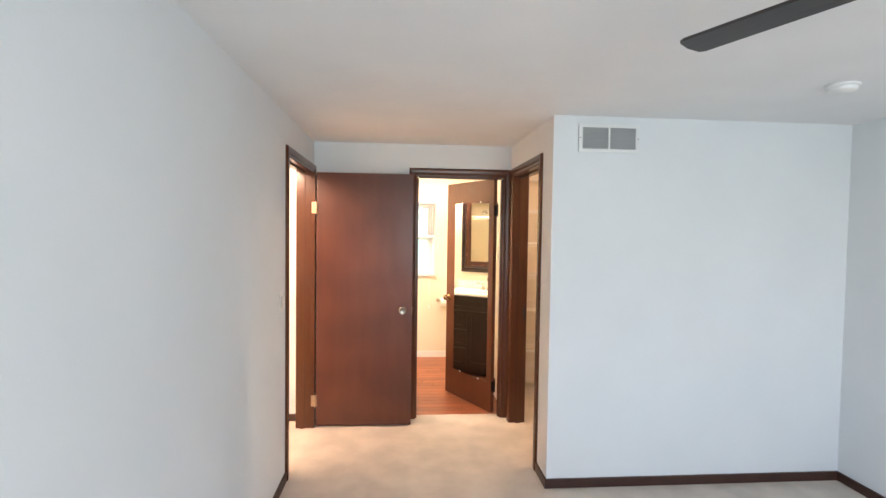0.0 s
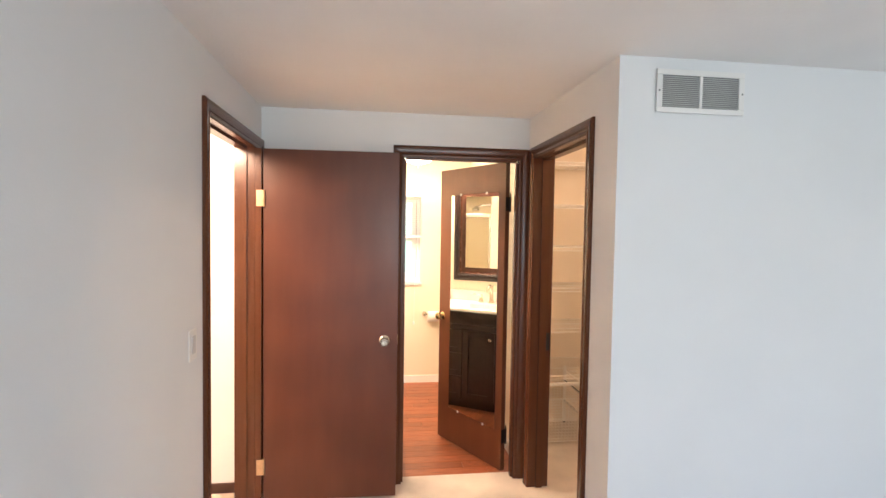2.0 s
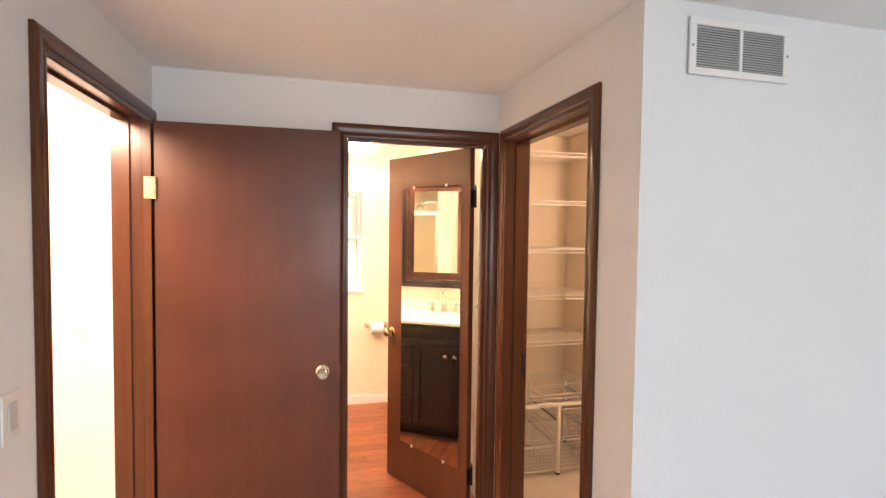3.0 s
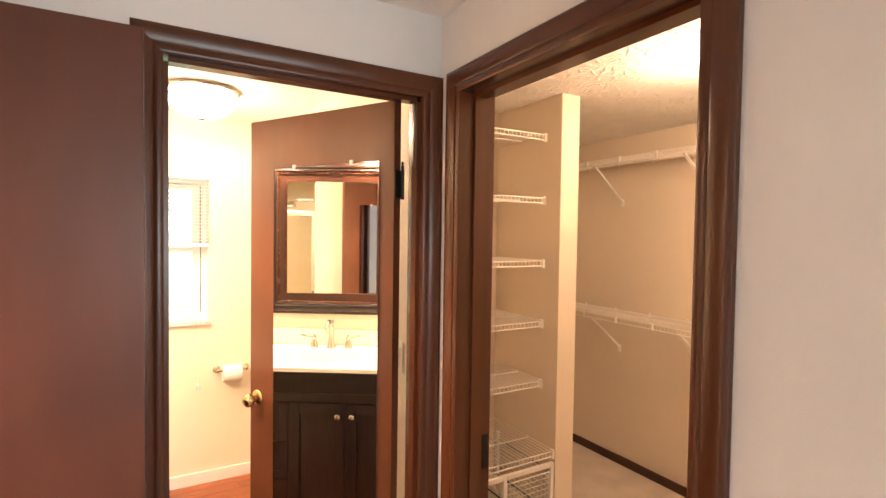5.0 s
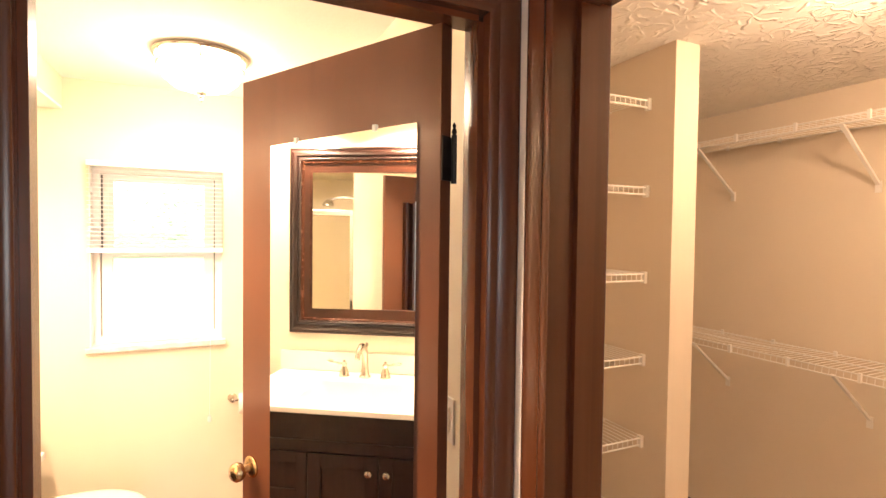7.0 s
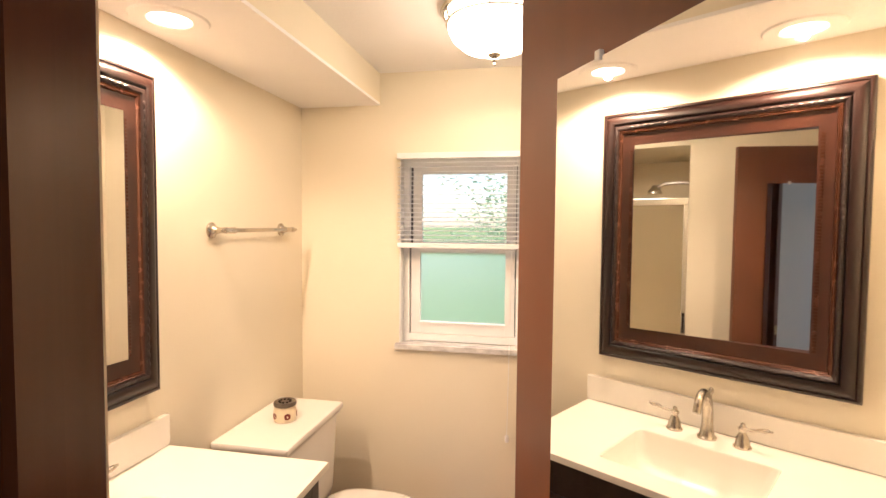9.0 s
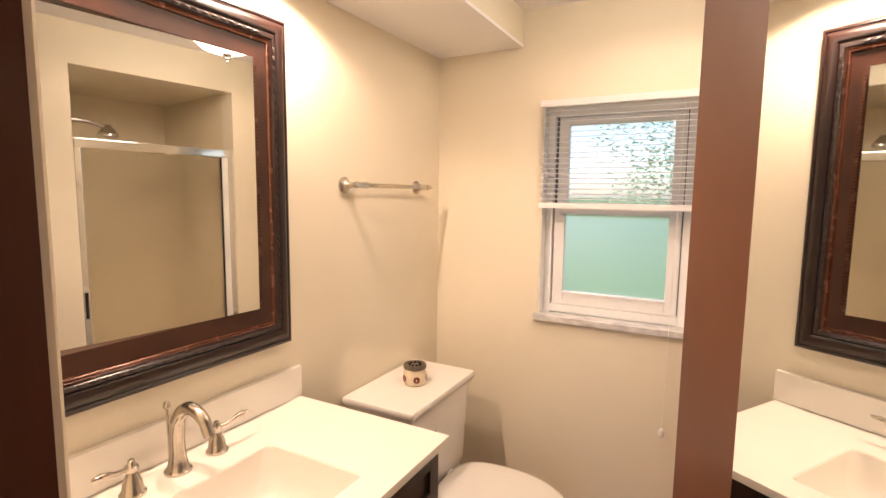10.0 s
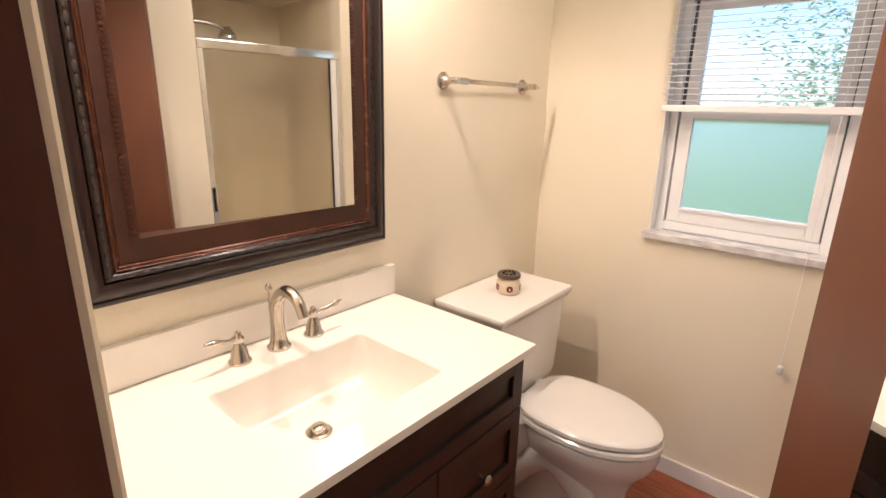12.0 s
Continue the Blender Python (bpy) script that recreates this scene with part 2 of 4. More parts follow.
def tube(bm, pts, r, seg=10, caps=True):
    """A round bar along points; r is one radius or one for each point."""
    pts = [Vector(p) for p in pts]
    rad = r if isinstance(r, (list, tuple)) else [r] * len(pts)
    up = None
    rings = []
    for i, p in enumerate(pts):
        a, b = pts[max(0, i - 1)], pts[min(len(pts) - 1, i + 1)]
        d = (b - a).normalized()
        if up is None:
            up = d.orthogonal().normalized()
        up = (up - d * up.dot(d)).normalized()
        side = d.cross(up)
        rings.append([bm.verts.new(p + (up * math.cos(k * 2 * math.pi / seg) + side * math.sin(k * 2 * math.pi / seg)) * rad[i]) for k in range(seg)])
    for r0, r1 in zip(rings, rings[1:]):
        for k in range(seg):
            bm.faces.new((r0[k], r0[(k + 1) % seg], r1[(k + 1) % seg], r1[k]))
    if caps:
        bm.faces.new(rings[0][::-1])
        bm.faces.new(rings[-1])
    return bm


def lathe(bm, profile, at=(0, 0, 0), axis="z", seg=24):
    """A turned body from (radius, height) rows."""
    rot = {"z": Matrix.Identity(3), "x": Euler((0, radians(90), 0)).to_matrix(), "-x": Euler((0, radians(-90), 0)).to_matrix(),
           "y": Euler((radians(-90), 0, 0)).to_matrix(), "-y": Euler((radians(90), 0, 0)).to_matrix()}[axis]
    rings = []
    for r, h in profile:
        rings.append([bm.verts.new(Vector(at) + rot @ Vector((max(r, 1e-4) * math.cos(k * 2 * math.pi / seg), max(r, 1e-4) * math.sin(k * 2 * math.pi / seg), h))) for k in range(seg)])
    for a, b in zip(rings, rings[1:]):
        for k in range(seg):
            bm.faces.new((a[k], a[(k + 1) % seg], b[(k + 1) % seg], b[k]))
    bm.faces.new(rings[0][::-1])
    bm.faces.new(rings[-1])
    return bm


def prism(bm, ring_a, ring_b):
    a = [bm.verts.new(p) for p in ring_a]
    b = [bm.verts.new(p) for p in ring_b]
    n = len(a)
    for k in range(n):
        bm.faces.new((a[k], a[(k + 1) % n], b[(k + 1) % n], b[k]))
    bm.faces.new(a[::-1])
    bm.faces.new(b)
    return bm


def bend(points, steps=8):
    """A smooth curve through points (Catmull-Rom)."""
    p = [Vector(q) for q in points]
    p = [p[0] * 2 - p[1], *p, p[-1] * 2 - p[-2]]
    out = []
    for a, b, c, d in zip(p, p[1:], p[2:], p[3:]):
        for s in range(steps):
            t = s / steps
            out.append(0.5 * ((2 * b) + (c - a) * t + (2 * a - 5 * b + 4 * c - d) * t * t + (3 * b - a - 3 * c + d) * t ** 3))
    return [*out, p[-2]]


# ---- structure ----
H = 2.305       # ceiling of bedroom, alcove, closet and hall
HB = 2.335      # bathroom ceiling
YB = 4.18       # alcove back wall
YF = 6.24       # bathroom window wall
XL = -0.72      # bedroom side wall
XBL = -0.69     # bathroom vanity wall
YW = 4.262      # bathroom face of that wall
XR = 0.912      # alcove closet wall


def structure(name, bm, mat, label, category):
    return tagged(link(name, bm, mat), label, category, kind="structure")


structure("floor_carpet", boxes((-1.95, 3.07, -2.61, 4.262, -0.1, 0.0), (1.03, 3.07, 4.262, 5.22, -0.1, 0.0), (1.83, 3.07, 5.22, 5.71, -0.1, 0.0)), CARPET, "beige cut-pile carpet running through bedroom, hall and closet", "carpet")
structure("floor_slab", boxes((-0.83, 1.83, 4.262, 6.39, -0.1, -0.012)), BASE, "dark underlay below the bathroom planks", "floor")
structure("wall_left", boxes((XL - 0.11, XL, -2.61, 3.22, 0, H), (XL - 0.11, XL, 4.14, YB, 0, H), (XL - 0.11, XL, 3.22, 4.14, 2.06, H)), WALL_COOL, "smooth white painted bedroom side wall with a doorway", "wall")
structure("wall_back", boxes((-1.95, 0.107, YB, YW, 0, HB), (0.863, 1.03, YB, YW, 0, HB), (0.107, 0.863, YB, YW, 2.058, HB)), [WALL_COOL], "white painted alcove wall around the bathroom doorway", "wall")
structure("wall_alcove", boxes((XR, 1.03, 3.0, 3.26, 0, H), (XR, 1.03, 4.078, YB, 0, H), (XR, 1.03, 3.26, 4.078, 2.06, H)), WALL_COOL, "white painted alcove wall around the closet doorway", "wall")
structure("wall_vent", boxes((1.03, 2.86, 3.0, 3.11, 0, H)), WALL_COOL, "plain white painted bedroom wall below a vent", "wall")
structure("wall_right", boxes((2.86, 2.97, -2.61, 3.11, 0, H)), WALL_COOL, "plain white painted bedroom wall", "wall")
structure("wall_rear", boxes((XL - 0.11, -0.1, -2.72, -2.61, 0, H), (2.1, 2.97, -2.72, -2.61, 0, H), (-0.1, 2.1, -2.72, -2.61, 0, 0.8), (-0.1, 2.1, -2.72, -2.61, 2.1, H)), WALL_COOL, "white bedroom wall with a wide window opening", "wall")
structure("wall_hall", boxes((-2.06, -1.95, -2.72, 4.29, 0, H), (-1.95, XL - 0.11, 1.2, 1.31, 0, H)), WALL_CREAM, "plain pale hall wall", "wall")
structure("ceiling", boxes((-2.06, 3.07, -2.72, 3.055, H, H + 0.1), (-2.06, 1.03, 3.055, YB, H, H + 0.1)), CEILING, "white lightly textured bedroom and alcove ceiling", "ceiling")
structure("ceiling_closet", boxes((1.03, 3.07, 3.055, 5.82, H, H + 0.1)), STOMP, "white stomp-textured closet ceiling", "ceiling")
structure("ceiling_bath", boxes((-0.83, 0.98, YW, 6.39, HB, HB + 0.1)), CEILING, "white painted bathroom ceiling", "ceiling")
structure("soffit_board", boxes((XBL, -0.285, 4.267, YF, 2.185, 2.197)), CEILING, "white underside of the soffit", "soffit")
structure("soffit", boxes((XBL, -0.285, 4.267, YF, 2.197, HB)), WALL_CREAM, "lowered cream soffit above the vanity", "soffit")
structure("wall_vanity", boxes((XBL - 0.11, XBL, YW, YF, 0, HB)), WALL_CREAM, "cream painted bathroom wall behind vanity and toilet", "wall")
structure("wall_window", boxes((-0.80, -0.185, YF, 6.39, 0, HB), (0.405, 1.9, YF, 6.39, 0, HB), (-0.185, 0.405, YF, 6.39, 0, 1.03), (-0.185, 0.405, YF, 6.39, 1.935, HB)), WALL_CREAM, "cream painted bathroom wall with a small window", "wall")
structure("wall_shower", boxes((0.92, 1.03, YW, 5.19, 0, HB), (0.92, 1.03, 5.19, 6.0, 2.14, HB), (0.92, 1.03, 6.0, YF, 0, HB)), WALL_CREAM, "cream painted bathroom wall beside and above the shower", "wall")
structure("shower_surround", boxes((1.76, 1.83, 5.172, 6.06, 0, 2.14), (1.03, 1.76, 5.172, 5.19, 0, 2.14), (1.03, 1.76, 6.0, 6.06, 0, 2.14), (1.03, 1.83, 5.172, 6.06, 2.14, 2.24)), material("shower_surround_beige", (0.74, 0.66, 0.50), 0.35, vary=0.03), "beige moulded shower surround", "shower")
structure("wall_closet_back", boxes((2.96, 3.07, 3.11, 5.71, 0, H)), WALL_CLOSET, "pale beige closet wall behind wire shelves", "wall")
structure("wall_closet_end", boxes((1.835, 3.07, 5.71, 5.82, 0, H), (1.03, 1.835, 5.12, 5.17, 0, H)), WALL_CLOSET, "pale beige closet end wall", "wall")
structure("wall_closet_fin", boxes((1.835, 1.952, 4.60, 5.71, 0, H)), WALL_CLOSET, "pale beige closet partition beside the linen shelves", "wall")
structure("wall_closet_lining", boxes((1.03, 1.036, 3.11, 3.262, 0, H), (1.03, 1.036, 4.078, 5.12, 0, H), (1.03, 1.036, 3.262, 4.078, 2.06, H), (1.036, 2.96, 3.11, 3.116, 0, H)), WALL_CLOSET, "pale beige closet side wall paint", "wall")
structure("wall_bath_lining", boxes((XBL, 0.107, YW, 4.267, 0, HB), (0.863, 0.92, YW, 4.267, 0, HB), (0.107, 0.863, YW, 4.267, 2.058, HB)), WALL_CREAM, "cream paint of the bathroom door wall", "wall")

# baseboards
structure("baseboard", boxes((XL, XL + 0.012, -2.61, 3.176, 0, 0.058), (1.03, 2.86, 2.988, 3.0, 0, 0.058), (2.848, 2.86, -2.61, 2.988, 0, 0.058), (XR - 0.012, XR, 2.988, 3.222, 0, 0.058), (XR, 1.03, 2.988, 3.0, 0, 0.058)), BASE, "low dark brown wooden baseboard on the carpet", "baseboard")
structure("baseboard_closet", boxes((2.948, 2.96, 3.116, 5.71, 0, 0.058), (1.952, 1.964, 4.60, 5.71, 0, 0.058), (-1.95, XL - 0.11, 4.168, YB, 0, 0.058)), BASE, "low dark brown closet and hall baseboard", "baseboard")
structure("baseboard_bath", boxes((-0.69, 0.92, 6.228, YF, 0, 0.075), (0.908, 0.92, 4.267, 5.19, 0, 0.085)), WHITE, "white painted bathroom baseboard", "baseboard")

# ---- door frames and doors ----
PROFILE = tuple((w * 1.15, d) for w, d in ((0.0, 0.0), (0.0, 0.008), (0.004, 0.0115), (0.016, 0.0125), (0.019, 0.0108), (0.024, 0.014), (0.038, 0.0165), (0.050, 0.0175), (0.056, 0.0165), (0.060, 0.012), (0.060, 0.0)))


def door_frame(name, a0, a1, h, place, depth, mats, label, a1_head=None, back=True, jamb_a1=None):
    """Casing legs and head with a moulded section, jamb boards and stops. place(a, z, d): a along the wall, d out of its face."""
    root = thing(name, label, "door frame", kind="structure")
    far = a1_head or a1

    def leg(edge, sign, zt):
        bm = bmesh.new()
        prism(bm, [place(edge + sign * w, 0.0, d) for w, d in PROFILE], [place(edge + sign * w, zt + w, d) for w, d in PROFILE])
        return bm
    part("casing", leg(a0, -1, h), mats[0], root, smooth=True)
    part("casing", leg(far, 1, h), mats[0], root, smooth=True)
    bm = bmesh.new()
    prism(bm, [place(a0 - w, h + w, d) for w, d in PROFILE], [place(far + w, h + w, d) for w, d in PROFILE])
    part("head_casing", bm, mats[1], root, smooth=True)

    def board(lo, hi, z0, z1, d0, d1):
        p, q = Vector(place(lo, z0, d0)), Vector(place(hi, z1, d1))
        bm = bmesh.new()
        return box(bm, min(p.x, q.x), max(p.x, q.x), min(p.y, q.y), max(p.y, q.y), z0, z1)
    part("jamb", board(a0 - 0.018, a0, 0, h, -depth, 0.001), mats[0], root)
    part("jamb", board(a1, far + 0.018, 0, h, -depth, 0.001), mats[0], root)
    part("head_jamb", board(a0 - 0.018, far + 0.018, h, h + 0.018, -depth, 0.001), mats[1], root)
    return root, board


frame_hall, board = door_frame("door_frame_hall", 3.238, 4.015, 2.04, lambda a, z, d: (XL + d, a, z), 0.11, (TRIM, TRIM_H), "dark stained wooden frame of the hall doorway", a1_head=4.118)
part("stop", board(3.238, 3.25, 0, 2.028, -0.075, -0.04), TRIM, frame_hall)
part("stop", board(4.003, 4.015, 0, 2.028, -0.075, -0.04), TRIM, frame_hall)
part("head_stop", board(3.238, 4.015, 2.028, 2.04, -0.075, -0.04), TRIM_H, frame_hall)
part("hinge_jamb", board(4.016, 4.0285, 0, 2.039, 0.0015, 0.036), TRIM, frame_hall)
part("strike_plate", board(3.236, 3.2385, 0.86, 0.97, -0.03, -0.004), BLACK, frame_hall, "dark metal strike plate")

frame_bath, board = door_frame("door_frame_bath", 0.125, 0.845, 2.04, lambda a, z, d: (a, YB - d, z), 0.0965, (TRIM, TRIM_H), "dark stained wooden frame of the bathroom doorway")
part("stop", board(0.125, 0.137, 0, 2.028, -0.05, -0.015), TRIM, frame_bath)
part("stop", board(0.833, 0.845, 0, 2.028, -0.05, -0.015), TRIM, frame_bath)
part("head_stop", board(0.137, 0.833, 2.028, 2.04, -0.05, -0.015), TRIM_H, frame_bath)
bm = bmesh.new()
INNER = tuple((w * 1.1, d * 0.82) for w, d in ((0.0, 0.0), (0.0, 0.013), (0.003, 0.017), (0.010, 0.019), (0.014, 0.0175), (0.018, 0.021), (0.036, 0.024), (0.050, 0.024), (0.057, 0.020), (0.060, 0.014), (0.060, 0.0)))
inner = lambda a, z, d: (a, 4.2715 + d, z)
prism(bm, [inner(0.122 - w, 0, d) for w, d in INNER], [inner(0.122 - w, 2.043 + w, d) for w, d in INNER])
part("inner_casing", bm, CASING_CREAM, frame_bath, "cream painted casing on the bathroom side")
bm = bmesh.new()
prism(bm, [inner(0.122 - w, 2.043 + w, d) for w, d in INNER], [inner(0.848 + w, 2.043 + w, d) for w, d in INNER])
part("inner_head", bm, CASING_CREAM, frame_bath, "cream painted head casing on the bathroom side")

frame_closet, board = door_frame("door_frame_closet", 3.285, 4.055, 2.04, lambda a, z, d: (XR - d, a, z), 0.124, (TRIM, TRIM_H), "dark stained wooden frame of the closet doorway")
part("stop", board(3.285, 3.297, 0, 2.028, -0.085, -0.045), TRIM, frame_closet)
part("stop", board(4.043, 4.055, 0, 2.028, -0.085, -0.045), TRIM, frame_closet)
part("head_stop", board(3.285, 4.055, 2.028, 2.04, -0.085, -0.045), TRIM_H, frame_closet)
part("strike_plate", board(4.0535, 4.0555, 0.86, 0.97, -0.118, -0.095), BLACK, frame_closet, "dark metal strike plate")


def door_leaf(name, width, label, at, turn, knob_mat, hinge_mat, knob_z, edge, timber):
    """A flush leaf from its hinge along +x, its seen face at y = 0 looking to -y."""
    root = thing(name, label, "door", at, turn)
    part("leaf", boxes((0.0, width, 0.0, 0.035, 0.012, 2.04)), timber, root, bevel=0.0015)
    for side in (-1, 1):
        y = 0.0 if side < 0 else 0.035
        bm = bmesh.new()
        lathe(bm, [(0.031, 0.0), (0.031, 0.004), (0.026, 0.009), (0.012, 0.012), (0.010, 0.026), (0.013, 0.030)], (width - edge, y, knob_z), "-y" if side < 0 else "y", 20)
        knob = part("knob_rose", bm, knob_mat[0], root, smooth=True)
        bm = bmesh.new()
        lathe(bm, [(0.012, 0.028), (0.022, 0.032), (0.027, 0.042), (0.026, 0.052), (0.019, 0.060), (0.006, 0.063)], (width - edge, y, knob_z), "-y" if side < 0 else "y", 12 if knob_mat[1] is CRYSTAL else 20)
        part("knob", bm, knob_mat[1], root, smooth=knob_mat[1] is not CRYSTAL)
    part("latch_plate", boxes((width - 0.0005, width + 0.0015, 0.006, 0.029, knob_z - 0.03, knob_z + 0.03)), hinge_mat, root)
    return root


# hall door, wide open against the alcove wall
hall_door = door_leaf("door_hall", 0.762, "flush dark brown wooden hall door, wide open", (-0.676, 4.030, 0), -0.9, (NICKEL, CRYSTAL), BRASS, 0.945, 0.075, DOOR)
for z in (0.22, 1.76):
    bm = boxes((-0.034, 0.001, -0.0165, -0.0142, z - 0.045, z + 0.045))
    tube(bm, [(0.005, -0.010, z - 0.047), (0.005, -0.010, z + 0.047)], 0.006, 10)
    part("hinge", bm, SATIN_BRASS, hall_door, "brass hinge leaf")

# bathroom door, ajar, with a mirror clipped to its face
BATH_TURN = 118.67
bath_door = door_leaf("door_bath", 0.711, "flush brown wooden bathroom door, half open, with a clipped-on mirror", (0.814, 4.2725, 0), BATH_TURN, (BRASS, BRASS), BLACK, 0.945, 0.046, DOOR_BATH)
for z in (0.24, 1.77):
    bm = boxes((-0.004, -0.001, 0.0, 0.034, z - 0.045, z + 0.045))
    tube(bm, [(-0.008, 0.0, z - 0.05), (-0.008, 0.0, z + 0.05)], 0.006, 10)
    lathe(bm, [(0.003, 0.05), (0.006, 0.056), (0.003, 0.064), (0.004, 0.07), (0.001, 0.076)], (-0.008, 0.0, z), "z", 10)
    part("hinge", bm, BLACK, bath_door, "black iron hinge with a pointed finial")

door_mirror = thing("door_mirror", "tall frameless mirror clipped to the bathroom door", "mirror", (0.814, 4.2725, 0), BATH_TURN)
part("glass", boxes((0.058, 0.569, 0.0365, 0.041, 0.27, 1.847)), MIRROR, door_mirror)
for x in (0.18, 0.46):
    for z in (0.268, 1.849):
        part("clip", boxes((x - 0.006, x + 0.006, 0.0355, 0.044, z - 0.008, z + 0.008)), PLATE, door_mirror, "pale plastic mirror clip", bevel=0.002)

# ---- bathroom ----


def rounded(cx, cy, hx, hy, r, z, n=6):
    pts = []
    for k, (sx, sy) in enumerate(((1, 1), (-1, 1), (-1, -1), (1, -1))):
        for j in range(n + 1):
            a = math.pi / 2 * (k + j / n)
            pts.append(Vector((cx + sx * (hx - r) + r * math.cos(a), cy + sy * (hy - r) + r * math.sin(a), z)))
    return pts


def loft(bm, rings, cap_first=False, cap_last=True):
    rows = [[bm.verts.new(p) for p in ring] for ring in rings]
    n = len(rows[0])
    for a, b in zip(rows, rows[1:]):
        for k in range(n):
            bm.faces.new((a[k], a[(k + 1) % n], b[(k + 1) % n], b[k]))
    if cap_first:
        bm.faces.new(rows[0][::-1])
    if cap_last:
        bm.faces.new(rows[-1])
    return bm


VY0, VY1, VX = 4.272, 5.292, -0.125    # counter ends and front edge
ZC = 0.906                             # counter top
SX, SY = -0.365, 4.806                 # basin centre

cabinet = thing("vanity_cabinet", "espresso brown wooden vanity cabinet on the plank floor", "cabinet", (0, 0, 0))
for ya, yb in ((VY0 + 0.02, VY0 + 0.038), (VY1 - 0.038, VY1 - 0.02)):
    part("side_panel", boxes((XBL + 0.002, VX - 0.045, ya, yb, 0.0, ZC - 0.0205)), ESPRESSO, cabinet, bevel=0.002)
part("bottom_panel", boxes((XBL + 0.002, VX - 0.046, VY0 + 0.0385, VY1 - 0.0385, 0.09, 0.108)), ESPRESSO, cabinet)
part("face_frame", boxes((VX - 0.064, VX - 0.0455, VY0 + 0.0385, VY1 - 0.0385, 0.1085, ZC - 0.0205)), ESPRESSO, cabinet)
part("toe_kick", boxes((XBL + 0.01, VX - 0.11, VY0 + 0.03, VY1 - 0.03, 0.0, 0.09)), ESPRESSO, cabinet)


def shaker(name, y0, y1, z0, z1, x, rail):
    """A framed front with a sunk panel, facing +x."""
    root = part(name, boxes((x, x + 0.010, y0 + 0.001, y1 - 0.001, z0 + 0.001, z1 - 0.001)), ESPRESSO, cabinet)
    part("stile", boxes((x + 0.0101, x + 0.02, y0, y0 + rail, z0, z1)), ESPRESSO, root, bevel=0.0015)
    part("stile", boxes((x + 0.0101, x + 0.02, y1 - rail, y1, z0, z1)), ESPRESSO, root, bevel=0.0015)
    part("rail", boxes((x + 0.0101, x + 0.02, y0 + rail, y1 - rail, z0, z0 + rail)), ESPRESSO, root, bevel=0.0015)
    part("rail", boxes((x + 0.0101, x + 0.02, y0 + rail, y1 - rail, z1 - rail, z1)), ESPRESSO, root, bevel=0.0015)
    return root


def pull(parent, x, y, z):
    bm = bmesh.new()
    lathe(bm, [(0.006, 0.0), (0.005, 0.012), (0.013, 0.018), (0.015, 0.024), (0.010, 0.029), (0.003, 0.030)], (x, y, z), "x", 18)
    part("knob", bm, NICKEL, parent, "round nickel knob", smooth=True)


FX = VX - 0.043
MEET, DRAW = 4.625, 4.926             # where the doors meet, where the drawers begin
shaker("false_front", VY0 + 0.022, VY1 - 0.022, 0.722, ZC - 0.03, FX, 0.045)
left_door = shaker("door", VY0 + 0.022, MEET - 0.0015, 0.105, 0.716, FX, 0.055)
right_door = shaker("door", MEET + 0.0015, DRAW - 0.002, 0.105, 0.716, FX, 0.055)
pull(left_door, FX + 0.02, MEET - 0.037, 0.655)
pull(right_door, FX + 0.02, MEET + 0.037, 0.655)
for z0, z1 in ((0.105, 0.304), (0.309, 0.508), (0.513, 0.716)):
    one = shaker("drawer", DRAW + 0.002, VY1 - 0.022, z0, z1, FX, 0.045)
    pull(one, FX + 0.0105, 5.107, (z0 + z1) / 2 - 0.03)

vanity_top = thing("washbasin_counter", "white cultured marble vanity counter with a moulded rectangular basin", "sink")
hole = rounded(SX, SY, 0.15, 0.212, 0.02, ZC)
outer = []
for p in hole:
    d = Vector((p.x - SX, p.y - SY, 0))
    sx = ((VX if d.x > 0 else XBL + 0.002) - SX) / d.x if abs(d.x) > 1e-6 else 1e9
    sy = ((VY1 if d.y > 0 else VY0) - SY) / d.y if abs(d.y) > 1e-6 else 1e9
    q = Vector((SX, SY, ZC)) + d * min(sx, sy)
    outer.append(q)
for cx, cy in ((VX, VY1), (XBL + 0.002, VY1), (XBL + 0.002, VY0), (VX, VY0)):
    k = min(range(len(outer)), key=lambda i: (outer[i] - Vector((cx, cy, ZC))).length)
    outer[k] = Vector((cx, cy, ZC))
drop = [Vector((p.x, p.y, ZC - 0.020)) for p in outer]
soften = [Vector((p.x + (SX - p.x) * 0.005, p.y + (SY - p.y) * 0.005, ZC)) for p in outer]
edge = [Vector((p.x, p.y, ZC - 0.004)) for p in outer]
part("slab", loft(bmesh.new(), [drop, edge, soften, [p + (p - Vector((SX, SY, ZC))).normalized() * 0.004 for p in hole], [Vector((p.x, p.y, ZC - 0.004)) for p in hole]], cap_last=False), TOP, vanity_top, smooth=True)
rings = [[Vector((p.x, p.y, ZC - 0.004)) for p in hole]]
for s, dz, r in ((0.985, 0.03, 0.035), (0.96, 0.07, 0.04), (0.90, 0.105, 0.05), (0.78, 0.122, 0.05), (0.45, 0.132, 0.04), (0.18, 0.136, 0.02)):
    rings.append(rounded(SX - 0.02 * (1 - s), SY, 0.15 * s, 0.212 * s, min(r, 0.15 * s - 0.001), ZC - dz))
part("basin", loft(bmesh.new(), rings), TOP, vanity_top, smooth=True)
bm = bmesh.new()
lathe(bm, [(0.031, 0.0), (0.031, 0.003), (0.024, 0.005), (0.021, 0.003), (0.019, 0.003), (0.018, 0.016), (0.014, 0.019), (0.002, 0.020)], (SX - 0.034, SY - 0.016, ZC - 0.1355), "z", 24)
part("drain_stopper", bm, NICKEL, vanity_top, "polished nickel pop-up drain stopper", smooth=True)
